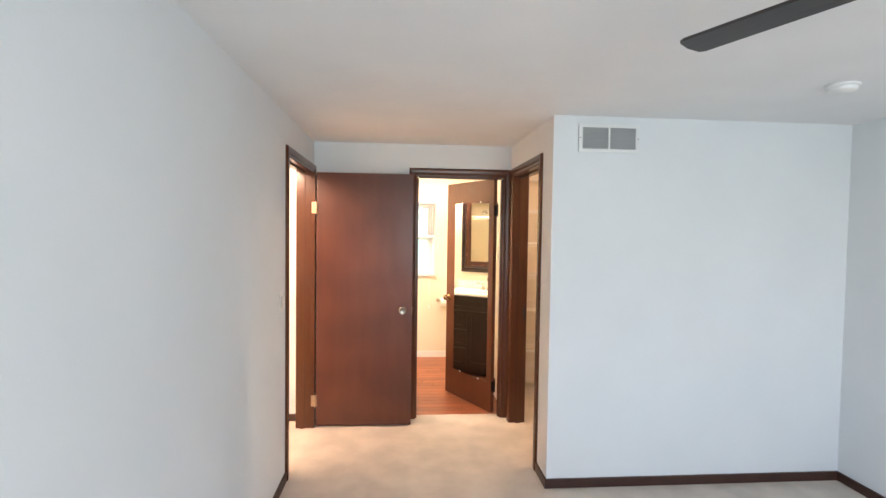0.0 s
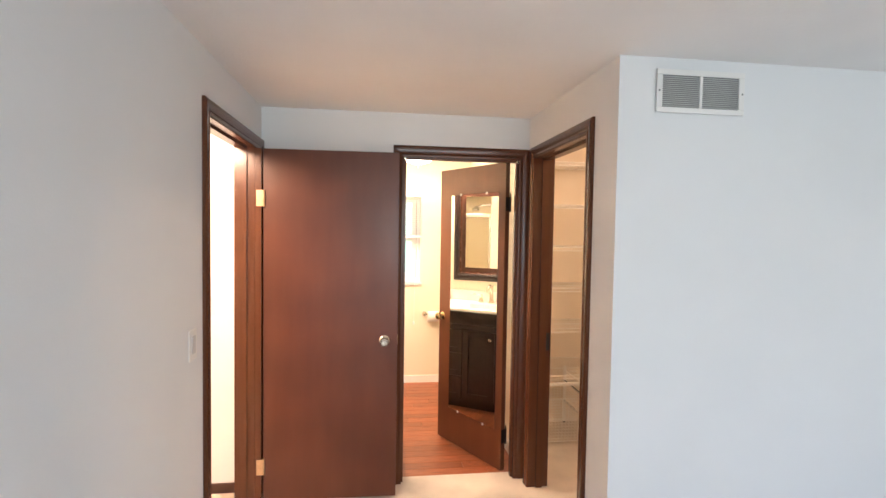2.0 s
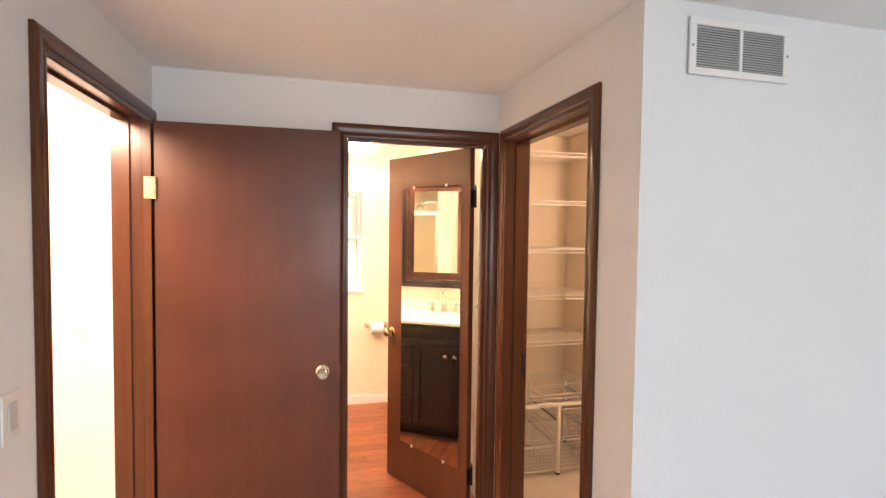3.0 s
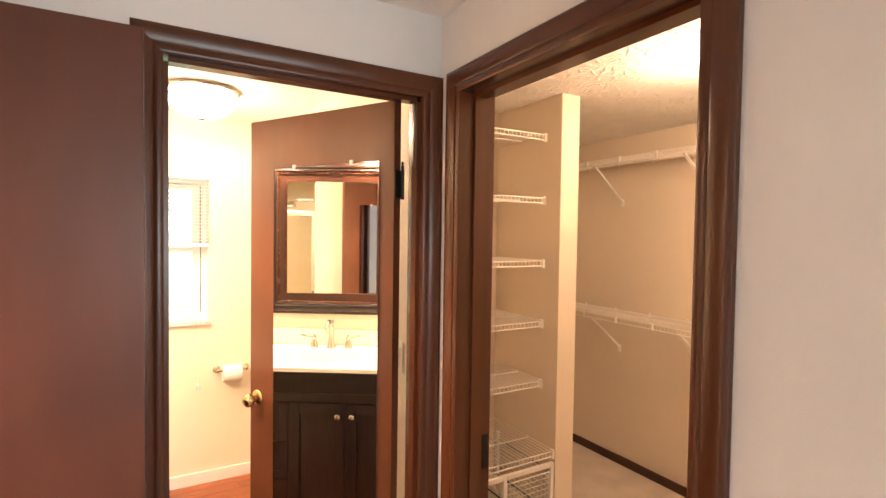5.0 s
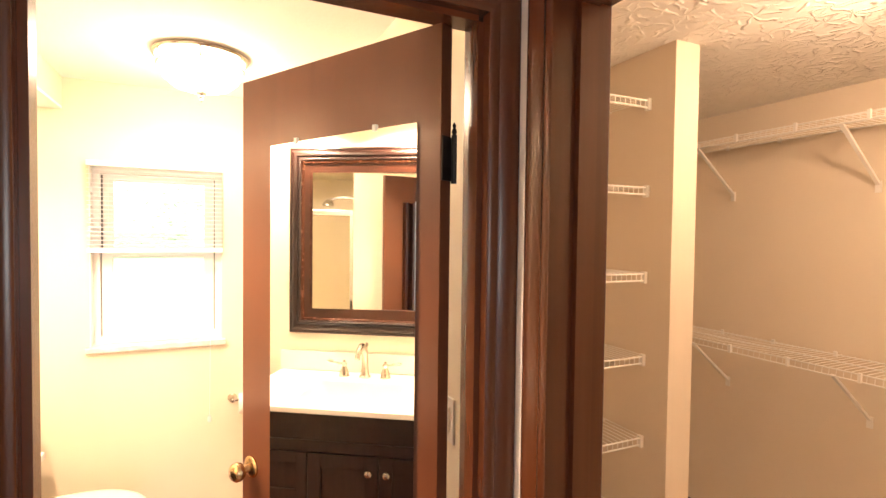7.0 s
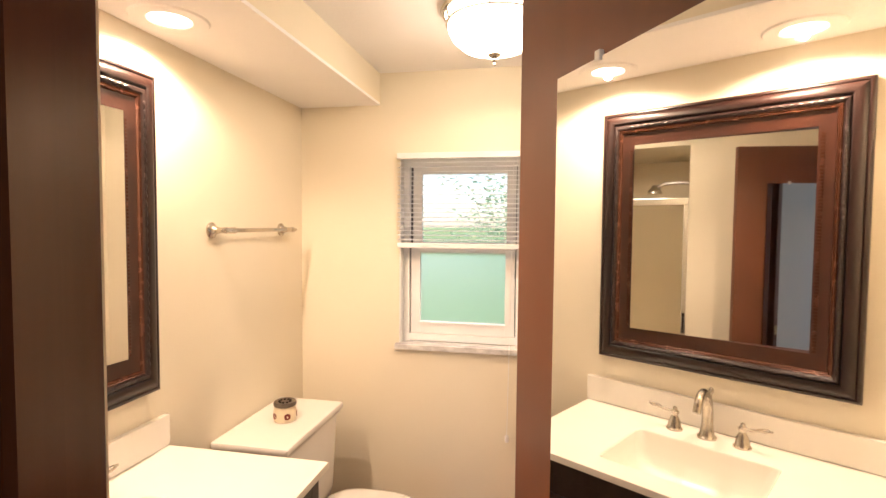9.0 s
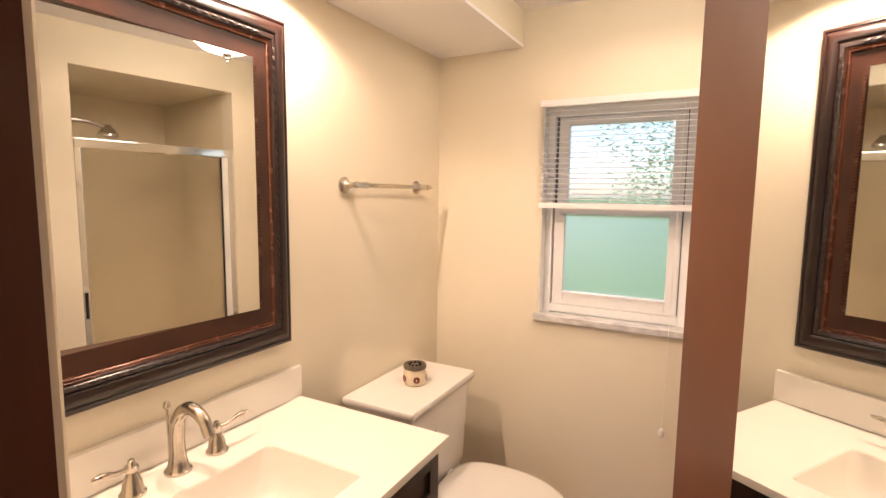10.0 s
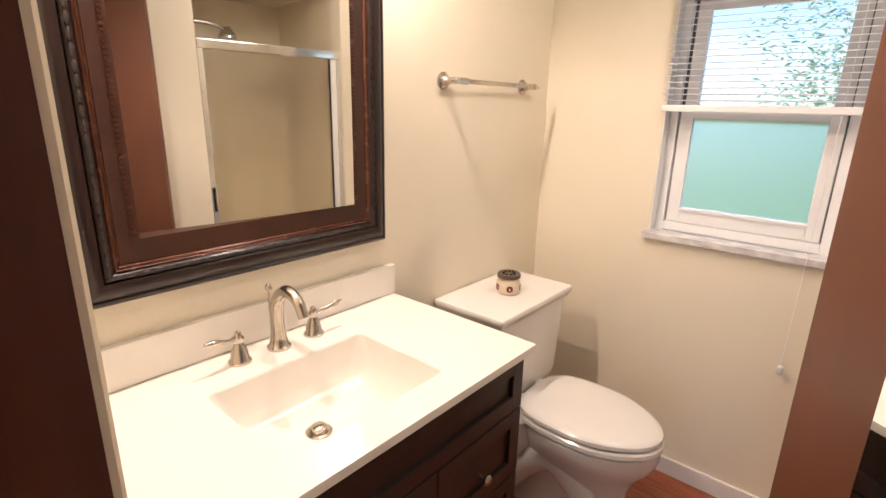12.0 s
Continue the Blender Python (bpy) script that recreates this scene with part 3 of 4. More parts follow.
part("backsplash", boxes((XBL + 0.002, XBL + 0.022, VY0, VY1 + 0.004, ZC + 0.001, ZC + 0.10)), TOP, vanity_top, bevel=0.003)

faucet = thing("faucet", "brushed nickel widespread faucet on the vanity top", "faucet", (-0.600, SY + 0.015, ZC))
bm = bmesh.new()
lathe(bm, [(0.030, 0.0), (0.030, 0.006), (0.024, 0.012), (0.020, 0.030), (0.018, 0.05)], seg=24)
part("base", bm, NICKEL, faucet, smooth=True)
bm = bmesh.new()
path = bend([(0, 0, 0.035), (0.0, 0, 0.085), (0.012, 0, 0.135), (0.05, 0, 0.165), (0.095, 0, 0.152), (0.118, 0, 0.115)], 7)
tube(bm, path, [0.0185 - 0.006 * i / (len(path) - 1) for i in range(len(path))], 16)
part("spout", bm, NICKEL, faucet, smooth=True)
bm = bmesh.new()
tube(bm, [(-0.032, 0, 0.0), (-0.032, 0, 0.145)], 0.003, 8)
lathe(bm, [(0.003, 0.142), (0.009, 0.15), (0.008, 0.158), (0.005, 0.162), (0.002, 0.166)], (-0.032, 0, 0), "z", 14)
part("lift_rod", bm, NICKEL, faucet, smooth=True)
for side in (-1, 1):
    y = 0.105 * side
    bm = bmesh.new()
    lathe(bm, [(0.027, 0.0), (0.027, 0.005), (0.022, 0.01), (0.019, 0.03), (0.013, 0.044), (0.010, 0.05), (0.014, 0.056), (0.014, 0.064), (0.008, 0.07), (0.007, 0.078), (0.002, 0.081)], (0, y, 0), "z", 20)
    lever = bend([(0, y, 0.063), (0.008, y + side * 0.03, 0.066), (0.012, y + side * 0.055, 0.074), (0.014, y + side * 0.085, 0.078)], 6)
    tube(bm, lever, [0.007, 0.0065, 0.006, 0.0055, 0.005, 0.005, 0.005, 0.005, 0.005, 0.0055, 0.006, 0.0065, 0.007, 0.0075, 0.008, 0.0075, 0.006, 0.004, 0.003][:len(lever)], 10)
    part("handle", bm, NICKEL, faucet, "nickel lever handle", smooth=True)

# framed wall mirror
MY0, MY1, MZ0, MZ1 = 4.43, 5.245, 1.100, 2.050
wall_mirror = thing("wall_mirror", "large wall mirror in a dark carved wooden frame above the vanity", "mirror")


def ring_frame(section):
    """A mitred section (w inwards, d off the wall) run round the mirror."""
    bm = bmesh.new()
    rows = []
    for y, z, sy, sz in ((MY0, MZ0, 1, 1), (MY1, MZ0, -1, 1), (MY1, MZ1, -1, -1), (MY0, MZ1, 1, -1)):
        rows.append([bm.verts.new((XBL + d + (0.014 if d > 0.01 else 0), y + sy * w, z + sz * w)) for w, d in section])
    n = len(section)
    for a in range(4):
        p, q = rows[a], rows[(a + 1) % 4]
        for k in range(n):
            bm.faces.new((p[k], p[(k + 1) % n], q[(k + 1) % n], q[k]))
    return bm


part("outer_moulding", ring_frame([(0.0, 0.002), (0.0, 0.012), (0.003, 0.020), (0.008, 0.024), (0.012, 0.0245), (0.015, 0.022), (0.020, 0.027), (0.032, 0.034), (0.044, 0.034), (0.051, 0.029), (0.0525, 0.002)]), FRAME_OUTER, wall_mirror, "black-brown rounded outer moulding", smooth=True)
part("carved_band", ring_frame([(0.053, 0.002), (0.053, 0.029), (0.057, 0.034), (0.066, 0.034), (0.070, 0.029), (0.070, 0.002)]), FRAME_DARK, wall_mirror, "black carved leaf band", smooth=True)
part("copper_ridge", ring_frame([(0.0705, 0.002), (0.0705, 0.029), (0.073, 0.032), (0.0755, 0.029), (0.0775, 0.0285), (0.080, 0.031), (0.083, 0.027), (0.084, 0.002)]), FRAME_COPPER, wall_mirror, "copper gilt double ridge", smooth=True)
part("inner_panel", ring_frame([(0.0845, 0.002), (0.0845, 0.0255), (0.095, 0.023), (0.110, 0.0195), (0.124, 0.018), (0.1295, 0.0165), (0.1295, 0.002)]), FRAME_RED, wall_mirror, "mahogany sloping inner panel", smooth=True)
hw, hh = (MY1 - MY0) / 2 - 0.130, (MZ1 - MZ0) / 2 - 0.130
glass = part("glass", boxes((-0.002, 0.002, -hw, hw, -hh, hh)), MIRROR, wall_mirror)
glass.matrix_basis = pose(XBL + 0.0225, (MY0 + MY1) / 2, (MZ0 + MZ1) / 2, 0, 0, -4.0)
bm = bmesh.new()
bm2 = bmesh.new()
for k in range(int((MZ1 - MZ0 - 0.27) / 0.010)):
    z = MZ0 + 0.138 + k * 0.010
    for y in (MY0 + 0.1175, MY1 - 0.1175):
        box(bm, XBL + 0.029, XBL + 0.0365, y - 0.005, y + 0.005, z - 0.003, z + 0.003)
for k in range(int((MZ1 - MZ0 - 0.14) / 0.026)):
    z = MZ0 + 0.072 + k * 0.026
    for y in (MY0 + 0.0615, MY1 - 0.0615):
        lathe(bm2, [(0.002, -0.011), (0.005, -0.004), (0.0045, 0.003), (0.0015, 0.011)], (XBL + 0.0475, y, z), "z", 6)
for k in range(int((MY1 - MY0 - 0.14) / 0.026)):
    y = MY0 + 0.072 + k * 0.026
    for z in (MZ0 + 0.0615, MZ1 - 0.0615):
        lathe(bm2, [(0.002, -0.011), (0.005, -0.004), (0.0045, 0.003), (0.0015, 0.011)], (XBL + 0.0475, y, z), "y", 6)
tagged(part("rope_carving", bm, FRAME_COPPER, wall_mirror), kind="stuff")
tagged(part("leaf_carving", bm2, FRAME_DARK, wall_mirror, smooth=True), kind="stuff")

# toilet
TY = 5.77
toilet = thing("toilet", "white porcelain toilet with closed lid", "toilet")


def egg(cx, a_front, a_back, b, z, n=36, cy=TY, square=1.0):
    out = []
    for k in range(n):
        t = 2 * math.pi * k / n
        c, s = math.cos(t), math.sin(t)
        if c < 0:
            c, s = -abs(c) ** square, math.copysign(abs(s) ** square, s)
        out.append(Vector((cx + (a_front if c > 0 else a_back) * c, cy + b * s * (1 - 0.10 * max(0, c) ** 2), z)))
    return out


part("bowl", loft(bmesh.new(), [egg(-0.24, 0.258, 0.20, 0.130, 0.0), egg(-0.24, 0.258, 0.20, 0.130, 0.03), egg(-0.235, 0.246, 0.18, 0.118, 0.06), egg(-0.225, 0.240, 0.17, 0.116, 0.20), egg(-0.20, 0.246, 0.19, 0.140, 0.27), egg(-0.17, 0.262, 0.22, 0.174, 0.33), egg(-0.165, 0.270, 0.225, 0.187, 0.37), egg(-0.165, 0.270, 0.225, 0.187, 0.402), egg(-0.165, 0.257, 0.21, 0.172, 0.408)], True), CHINA, toilet, smooth=True)
part("bowl_shelf", loft(bmesh.new(), [rounded(-0.50, TY, 0.165, 0.13, 0.05, 0.22), rounded(-0.50, TY, 0.17, 0.175, 0.05, 0.33), rounded(-0.50, TY, 0.17, 0.18, 0.05, 0.39), rounded(-0.50, TY, 0.162, 0.172, 0.045, 0.398)], True), CHINA, toilet, smooth=True)
part("trapway", tube(bmesh.new(), bend([(-0.10, TY - 0.085, 0.16), (-0.22, TY - 0.10, 0.27), (-0.33, TY - 0.10, 0.20), (-0.43, TY - 0.09, 0.06)], 6), 0.05, 14), CHINA, toilet, smooth=True)
SQ = 0.62      # squared-off back of seat and lid
part("seat", loft(bmesh.new(), [egg(-0.158, 0.262, 0.225, 0.184, 0.409, square=SQ), egg(-0.158, 0.270, 0.230, 0.190, 0.416, square=SQ), egg(-0.158, 0.269, 0.230, 0.189, 0.430, square=SQ), egg(-0.158, 0.261, 0.223, 0.182, 0.436, square=SQ)], True), CHINA, toilet, smooth=True)
part("seat_lid", loft(bmesh.new(), [egg(-0.160, 0.256, 0.226, 0.181, 0.4385, square=SQ), egg(-0.160, 0.265, 0.232, 0.188, 0.445, square=SQ), egg(-0.160, 0.263, 0.231, 0.187, 0.458, square=SQ), egg(-0.160, 0.252, 0.222, 0.178, 0.466, square=SQ), egg(-0.160, 0.236, 0.208, 0.166, 0.4685, square=SQ), egg(-0.160, 0.17, 0.15, 0.12, 0.472, square=SQ)], True), CHINA, toilet, smooth=True)
for y in (-0.07, 0.07):
    part("lid_hinge", boxes((-0.415, -0.385, TY + y - 0.022, TY + y + 0.022, 0.399, 0.446)), CHINA, toilet, bevel=0.006)
part("tank", loft(bmesh.new(), [rounded(-0.54, TY - 0.004, 0.115, 0.190, 0.04, 0.40), rounded(-0.54, TY - 0.006, 0.130, 0.214, 0.04, 0.425), rounded(-0.54, TY - 0.008, 0.136, 0.226, 0.035, 0.46), rounded(-0.536, TY - 0.008, 0.140, 0.238, 0.03, 0.74), rounded(-0.536, TY - 0.008, 0.141, 0.239, 0.03, 0.7745)], True), CHINA, toilet, smooth=True)
part("tank_lid", loft(bmesh.new(), [rounded(-0.533, TY - 0.008, 0.145, 0.243, 0.014, 0.775), rounded(-0.533, TY - 0.008, 0.147, 0.245, 0.012, 0.784), rounded(-0.532, TY - 0.008, 0.152, 0.250, 0.010, 0.793), rounded(-0.531, TY - 0.008, 0.154, 0.253, 0.008, 0.799), rounded(-0.531, TY - 0.008, 0.154, 0.253, 0.008, 0.813), rounded(-0.531, TY - 0.008, 0.151, 0.250, 0.008, 0.817)], True), CHINA, toilet, smooth=True)
bm = bmesh.new()
lathe(bm, [(0.014, 0.0), (0.014, 0.008), (0.006, 0.012)], (-0.392, TY - 0.17, 0.70), "x", 16)
tube(bm, [(-0.382, TY - 0.17, 0.70), (-0.378, TY - 0.10, 0.692)], 0.006, 8)
part("flush_lever", bm, CHROME, toilet, "chrome flush lever", smooth=True)

PEWTER = material("dark_pewter", (0.20, 0.17, 0.14), 0.38, 0.85, vary=0.3, scale=60)
jar = thing("candle_jar", "cream stoneware jar with red apples and pierced pewter lid", "jar", (-0.525, 5.762, 0.817))
CREAM = material("cream_stoneware", (0.72, 0.62, 0.45), 0.3, vary=0.08, scale=20, coat=0.3)
APPLE = material("apple_red_glaze", (0.17, 0.02, 0.015), 0.35, vary=0.2, scale=40)
part("body", lathe(bmesh.new(), [(0.038, 0.0), (0.043, 0.004), (0.0465, 0.02), (0.0455, 0.044), (0.041, 0.058), (0.0385, 0.062)], seg=28), CREAM, jar, smooth=True)
lid = part("lid", lathe(bmesh.new(), [(0.039, 0.0625), (0.045, 0.065), (0.0455, 0.074), (0.042, 0.080), (0.034, 0.078), (0.004, 0.077)], seg=28), PEWTER, jar, "dark pewter pierced lid", smooth=True)
bm = bmesh.new()
for k in range(9):
    a = k * 2 * math.pi / 9
    lathe(bm, [(0.005, 0.0), (0.005, 0.004), (0.001, 0.006)], (0.022 * math.cos(a), 0.022 * math.sin(a), 0.0768), "z", 8)
part("piercing", bm, BLACK, lid)
for k in range(5):
    a = radians(-50 + k * 72)
    bm = bmesh.new()
    c, s = math.cos(a), math.sin(a)
    ring = []
    for j in range(16):
        t = 2 * math.pi * j / 16
        u, v = 0.0125 * math.cos(t), 0.0125 * math.sin(t) - 0.003 * abs(math.cos(t)) ** 4 * (1 if math.sin(t) < 0 else -1)
        aa = a + u / 0.047
        ring.append((math.cos(aa), math.sin(aa), 0.028 + v))
    prism(bm, [(0.0445 * x, 0.0445 * y, z) for x, y, z in ring], [(0.0472 * x, 0.0472 * y, z) for x, y, z in ring])
    part("apple_motif", bm, APPLE, jar, "painted red apple")

# towel bar
towel_bar = thing("towel_bar", "brushed nickel towel bar on the cream wall", "towel bar")
for y in (5.54, 6.03):
    bm = bmesh.new()
    lathe(bm, [(0.029, 0.0), (0.029, 0.005), (0.022, 0.010), (0.014, 0.022), (0.010, 0.040), (0.011, 0.05), (0.012, 0.062), (0.008, 0.068)], (XBL, y, 1.588), "x", 20)
    part("post", bm, NICKEL, towel_bar, smooth=True)
bm = bmesh.new()
tube(bm, [(XBL + 0.056, 5.515, 1.588), (XBL + 0.056, 5.525, 1.588), (XBL + 0.056, 5.57, 1.588), (XBL + 0.056, 5.60, 1.588), (XBL + 0.056, 5.605, 1.588), (XBL + 0.056, 5.965, 1.588), (XBL + 0.056, 5.97, 1.588), (XBL + 0.056, 6.05, 1.588), (XBL + 0.056, 6.075, 1.588)], [0.004, 0.009, 0.011, 0.012, 0.008, 0.008, 0.012, 0.010, 0.005], 14)
part("bar", bm, NICKEL, towel_bar, smooth=True)

# tissue holder
holder = thing("tissue_holder", "nickel toilet paper holder on the cream wall", "paper holder")
for x in (0.455, 0.625):
    bm = bmesh.new()
    lathe(bm, [(0.024, 0.0), (0.024, 0.005), (0.014, 0.014), (0.009, 0.03), (0.010, 0.055), (0.012, 0.062), (0.006, 0.068)], (x, YF, 0.72), "-y", 18)
    part("post", bm, NICKEL, holder, smooth=True)
part("roller", tube(bmesh.new(), [(0.455, YF - 0.055, 0.72), (0.625, YF - 0.055, 0.72)], 0.007, 10), NICKEL, holder, smooth=True)
roll = thing("toilet_roll", "white toilet paper roll on its holder", "toilet paper", (0.54, YF - 0.055, 0.70))
bm = bmesh.new()
lathe(bm, [(0.02, -0.055), (0.052, -0.055), (0.053, -0.05), (0.053, 0.05), (0.052, 0.055), (0.02, 0.055)], (0, 0, 0), "x", 28)
part("paper", bm, PAPER, roll, smooth=True)

# window
window = thing("window_1", "white vinyl double-hung bathroom window with a frosted lower pane", "window", kind="structure")
WX0, WX1, WZ0, WZ1 = -0.185, 0.405, 1.03, 1.935
for nm, b in (("window_frame", (WX0, WX0 + 0.035, 6.30, 6.388, WZ0, WZ1)), ("window_frame", (WX1 - 0.035, WX1, 6.30, 6.388, WZ0, WZ1)), ("window_frame", (WX0 + 0.035, WX1 - 0.035, 6.30, 6.388, WZ1 - 0.035, WZ1)), ("window_frame", (WX0 + 0.035, WX1 - 0.035, 6.30, 6.388, WZ0 + 0.016, WZ0 + 0.05))):
    part(nm, boxes(b), VINYL, window, bevel=0.002)


def sash(y, z0, z1, mat, label):
    a, b, w = WX0 + 0.041, WX1 - 0.041, 0.045
    root = part("sash", boxes((a, a + w, y, y + 0.03, z0, z1)), VINYL, window, "white vinyl sash")
    part("stile", boxes((b - w, b, y, y + 0.03, z0, z1)), VINYL, root, bevel=0.002)
    part("rail", boxes((a + w, b - w, y, y + 0.03, z0, z0 + w + 0.012)), VINYL, root, bevel=0.002)
    part("rail", boxes((a + w, b - w, y, y + 0.03, z1 - w + 0.012, z1)), VINYL, root, bevel=0.002)
    part("bead", boxes((a + w - 0.004, b - w + 0.004, y - 0.006, y - 0.0005, z0 + w + 0.002, z0 + w + 0.010)), VINYL, root)
    pane = part("pane", boxes((a + w + 0.001, b - w - 0.001, y + 0.012, y + 0.017, z0 + w + 0.013, z1 - w + 0.011)), mat, root, label)
    pane.visible_shadow = False


# Grey strips put shade into the gaps between sash and frame.
for x in (WX0 + 0.036, WX1 - 0.040):
    part("weather_strip", boxes((x, x + 0.004, 6.325, 6.375, WZ0 + 0.052, WZ1 - 0.037)), DARK_STRIP, window, "dark strip painted as the shaded gap beside the sash")
sash(6.312, WZ0 + 0.052, 1.515, FROST, "frosted pale green glass pane")
sash(6.345, 1.475, WZ1 - 0.037, CLEAR, "clear glass pane")
part("window_sill", boxes((-0.20, 0.422, 6.212, 6.30, WZ0 - 0.012, WZ0 + 0.014)), MARBLE, window, "white marble sill with grey veins", bevel=0.003)
for x in (WX0 + 0.003, WX1 - 0.003):
    part("return", boxes((x - 0.0028, x + 0.0028, 6.243, 6.299, WZ0 + 0.015, WZ1)), WHITE, window)

blind = thing("window_blind", "white mini blind lowered over the upper sash", "blind")
part("head_rail", boxes((-0.190, 0.410, 6.207, 6.236, 1.925, 1.952)), VINYL, blind, bevel=0.002)
part("bottom_rail", boxes((-0.188, 0.408, 6.210, 6.234, 1.506, 1.530)), VINYL, blind, bevel=0.004)
slat_mesh = None
for k in range(18):
    if slat_mesh is None:
        bm = bmesh.new()
        tilt = 0.0018
        pr = [(-0.012, -tilt - 0.001), (0.0, 0.0012 - 0.0006), (0.012, tilt - 0.001), (0.012, tilt), (0.0, 0.0012 + 0.0006), (-0.012, -tilt)]
        prism(bm, [(-0.188, y, z) for y, z in pr], [(0.408, y, z) for y, z in pr])
        ob = part("slat", bm, SLAT_VINYL, blind)
        slat_mesh = ob.data
    else:
        ob = new("slat", slat_mesh)
        ob.parent = blind
    ob.location = (0, 6.222, 1.546 + k * 0.0212)
for x in (-0.10, 0.32):
    part("ladder_cord", tube(bmesh.new(), [(x, 6.2085, 1.525), (x, 6.2085, 1.925)], 0.0012, 5), VINYL, blind)
part("pull_cord", tube(bmesh.new(), [(0.355, 6.214, 1.92), (0.350, 6.212, 1.2), (0.343, 6.206, 0.65)], 0.0014, 6), VINYL, blind)
part("tassel", lathe(bmesh.new(), [(0.003, 0.0), (0.009, -0.006), (0.010, -0.03), (0.006, -0.036)], (0.343, 6.206, 0.65), "z", 12), VINYL, blind, smooth=True)

# shower door seen in the mirror
shower = thing("shower_door", "silver framed shower door with obscure glass", "shower door")
SHY0, SHY1, SHZ = 5.192, 5.998, 1.78
part("top_rail", boxes((0.925, 0.965, SHY0, SHY1, SHZ - 0.02, SHZ + 0.025)), CHROME, shower, bevel=0.004)
part("curb", boxes((0.922, 1.028, SHY0, SHY1, 0.0, 0.11)), CHINA, shower, "white shower curb", bevel=0.01)
for y in (SHY0, SHY1 - 0.03):
    part("post", boxes((0.93, 0.96, y, y + 0.03, 0.111, SHZ - 0.0205)), CHROME, shower, bevel=0.003)
panel = part("door_panel", boxes((0.941, 0.947, SHY0 + 0.032, SHY1 - 0.075, 0.125, SHZ - 0.026)), SHOWER_GLASS, shower, "obscure glass panel")
part("jamb_post", boxes((0.932, 0.958, SHY1 - 0.0655, SHY1 - 0.0305, 0.111, SHZ - 0.0205)), WHITE, shower, "white shower jamb")
panel.visible_shadow = False
part("edge_strip", boxes((0.936, 0.952, SHY1 - 0.0745, SHY1 - 0.066, 0.125, SHZ - 0.026)), BLACK, shower)
part("pivot", boxes((0.928, 0.9295, SHY0 + 0.008, SHY0 + 0.022, 0.93, 1.06)), BLACK, shower)
head = thing("shower_head", "chrome shower head on a curved arm", "shower head")
bm = bmesh.new()
tube(bm, bend([(1.36, 5.191, 1.905), (1.36, 5.28, 1.935), (1.36, 5.41, 1.935), (1.36, 5.485, 1.912)], 6), 0.012, 12)
part("arm", bm, CHROME, head, smooth=True)
part("flange", lathe(bmesh.new(), [(0.03, 0.0), (0.028, 0.006), (0.012, 0.012)], (1.36, 5.191, 1.905), "y", 18), CHROME, head, smooth=True)
bm = bmesh.new()
lathe(bm, [(0.016, 0.022), (0.024, 0.008), (0.040, -0.010), (0.052, -0.028), (0.052, -0.044), (0.045, -0.048)], (1.36, 5.50, 1.905), "z", 20)
part("spray_face", bm, CHROME, head, smooth=True)
SOAP = thing("soap_shelf", "small beige moulded soap shelf", "shelf")
part("ledge", boxes((1.68, 1.759, 5.75, 5.99, 1.585, 1.61)), material("soap_beige", (0.5, 0.42, 0.3), 0.35), SOAP, bevel=0.008)


def dome_light(name, x, y, z, r, label):
    root = thing(name, label, "ceiling light", (x, y, z))
    part("ring", lathe(bmesh.new(), [(r * 0.9, 0.0), (r * 1.03, -0.004), (r * 1.06, -0.012), (r * 1.03, -0.020), (r * 0.98, -0.022)], seg=40), NICKEL, root, "brushed nickel rim", smooth=True)
    collar = part("collar", lathe(bmesh.new(), [(r * 0.97, -0.0225), (r * 0.93, -0.040), (r * 0.91, -0.0465)], seg=40), DOME, root, "lit frosted glass collar", smooth=True)
    part("lower_ring", lathe(bmesh.new(), [(r * 0.92, -0.047), (r * 0.955, -0.049), (r * 0.955, -0.054), (r * 0.92, -0.056)], seg=40), NICKEL, root, "thin brushed nickel band", smooth=True)
    for k in range(6):
        a = math.pi / 6 + k * math.pi / 3
        c, q = math.cos(a), math.sin(a)
        part("strut", tube(bmesh.new(), [(r * 1.0 * c, r * 1.0 * q, -0.018), (r * 0.945 * c, r * 0.945 * q, -0.050)], 0.004, 8), NICKEL, root)
    shade = part("shade", lathe(bmesh.new(), [(r * 0.91, -0.0565), (r * 0.90, -0.072), (r * 0.82, -0.100), (r * 0.62, -0.130), (r * 0.32, -0.147), (0.01, -0.151)], seg=40), DOME, root, "lit frosted glass bowl", smooth=True)
    shade.visible_shadow = False
    collar.visible_shadow = False
    part("finial", lathe(bmesh.new(), [(0.022, -0.1515), (0.020, -0.157), (0.008, -0.163), (0.010, -0.171), (0.004, -0.178), (0.006, -0.185), (0.001, -0.190)], seg=16), NICKEL, root, smooth=True)
    return root


dome_light("bath_ceiling_light", 0.32, 5.62, HB, 0.172, "lit frosted glass dome light with nickel rim on the bathroom ceiling")
closet_light = thing("closet_ceiling_light", "lit frosted glass bowl light with brass canopy on the closet ceiling", "ceiling light", (1.95, 3.84, H))
part("canopy", lathe(bmesh.new(), [(0.062, -0.0005), (0.062, -0.012), (0.05, -0.024), (0.02, -0.03), (0.012, -0.04)], seg=32), BRASS, closet_light, "brass canopy", smooth=True)
bowl = part("shade", lathe(bmesh.new(), [(0.105, -0.05), (0.103, -0.075), (0.088, -0.11), (0.06, -0.14), (0.025, -0.152), (0.008, -0.154)], seg=36), DOME, closet_light, "lit frosted glass bowl", smooth=True)
bowl.visible_shadow = False
part("stem", tube(bmesh.new(), [(0, 0, -0.035), (0, 0, -0.153)], 0.006, 10), BRASS, closet_light)
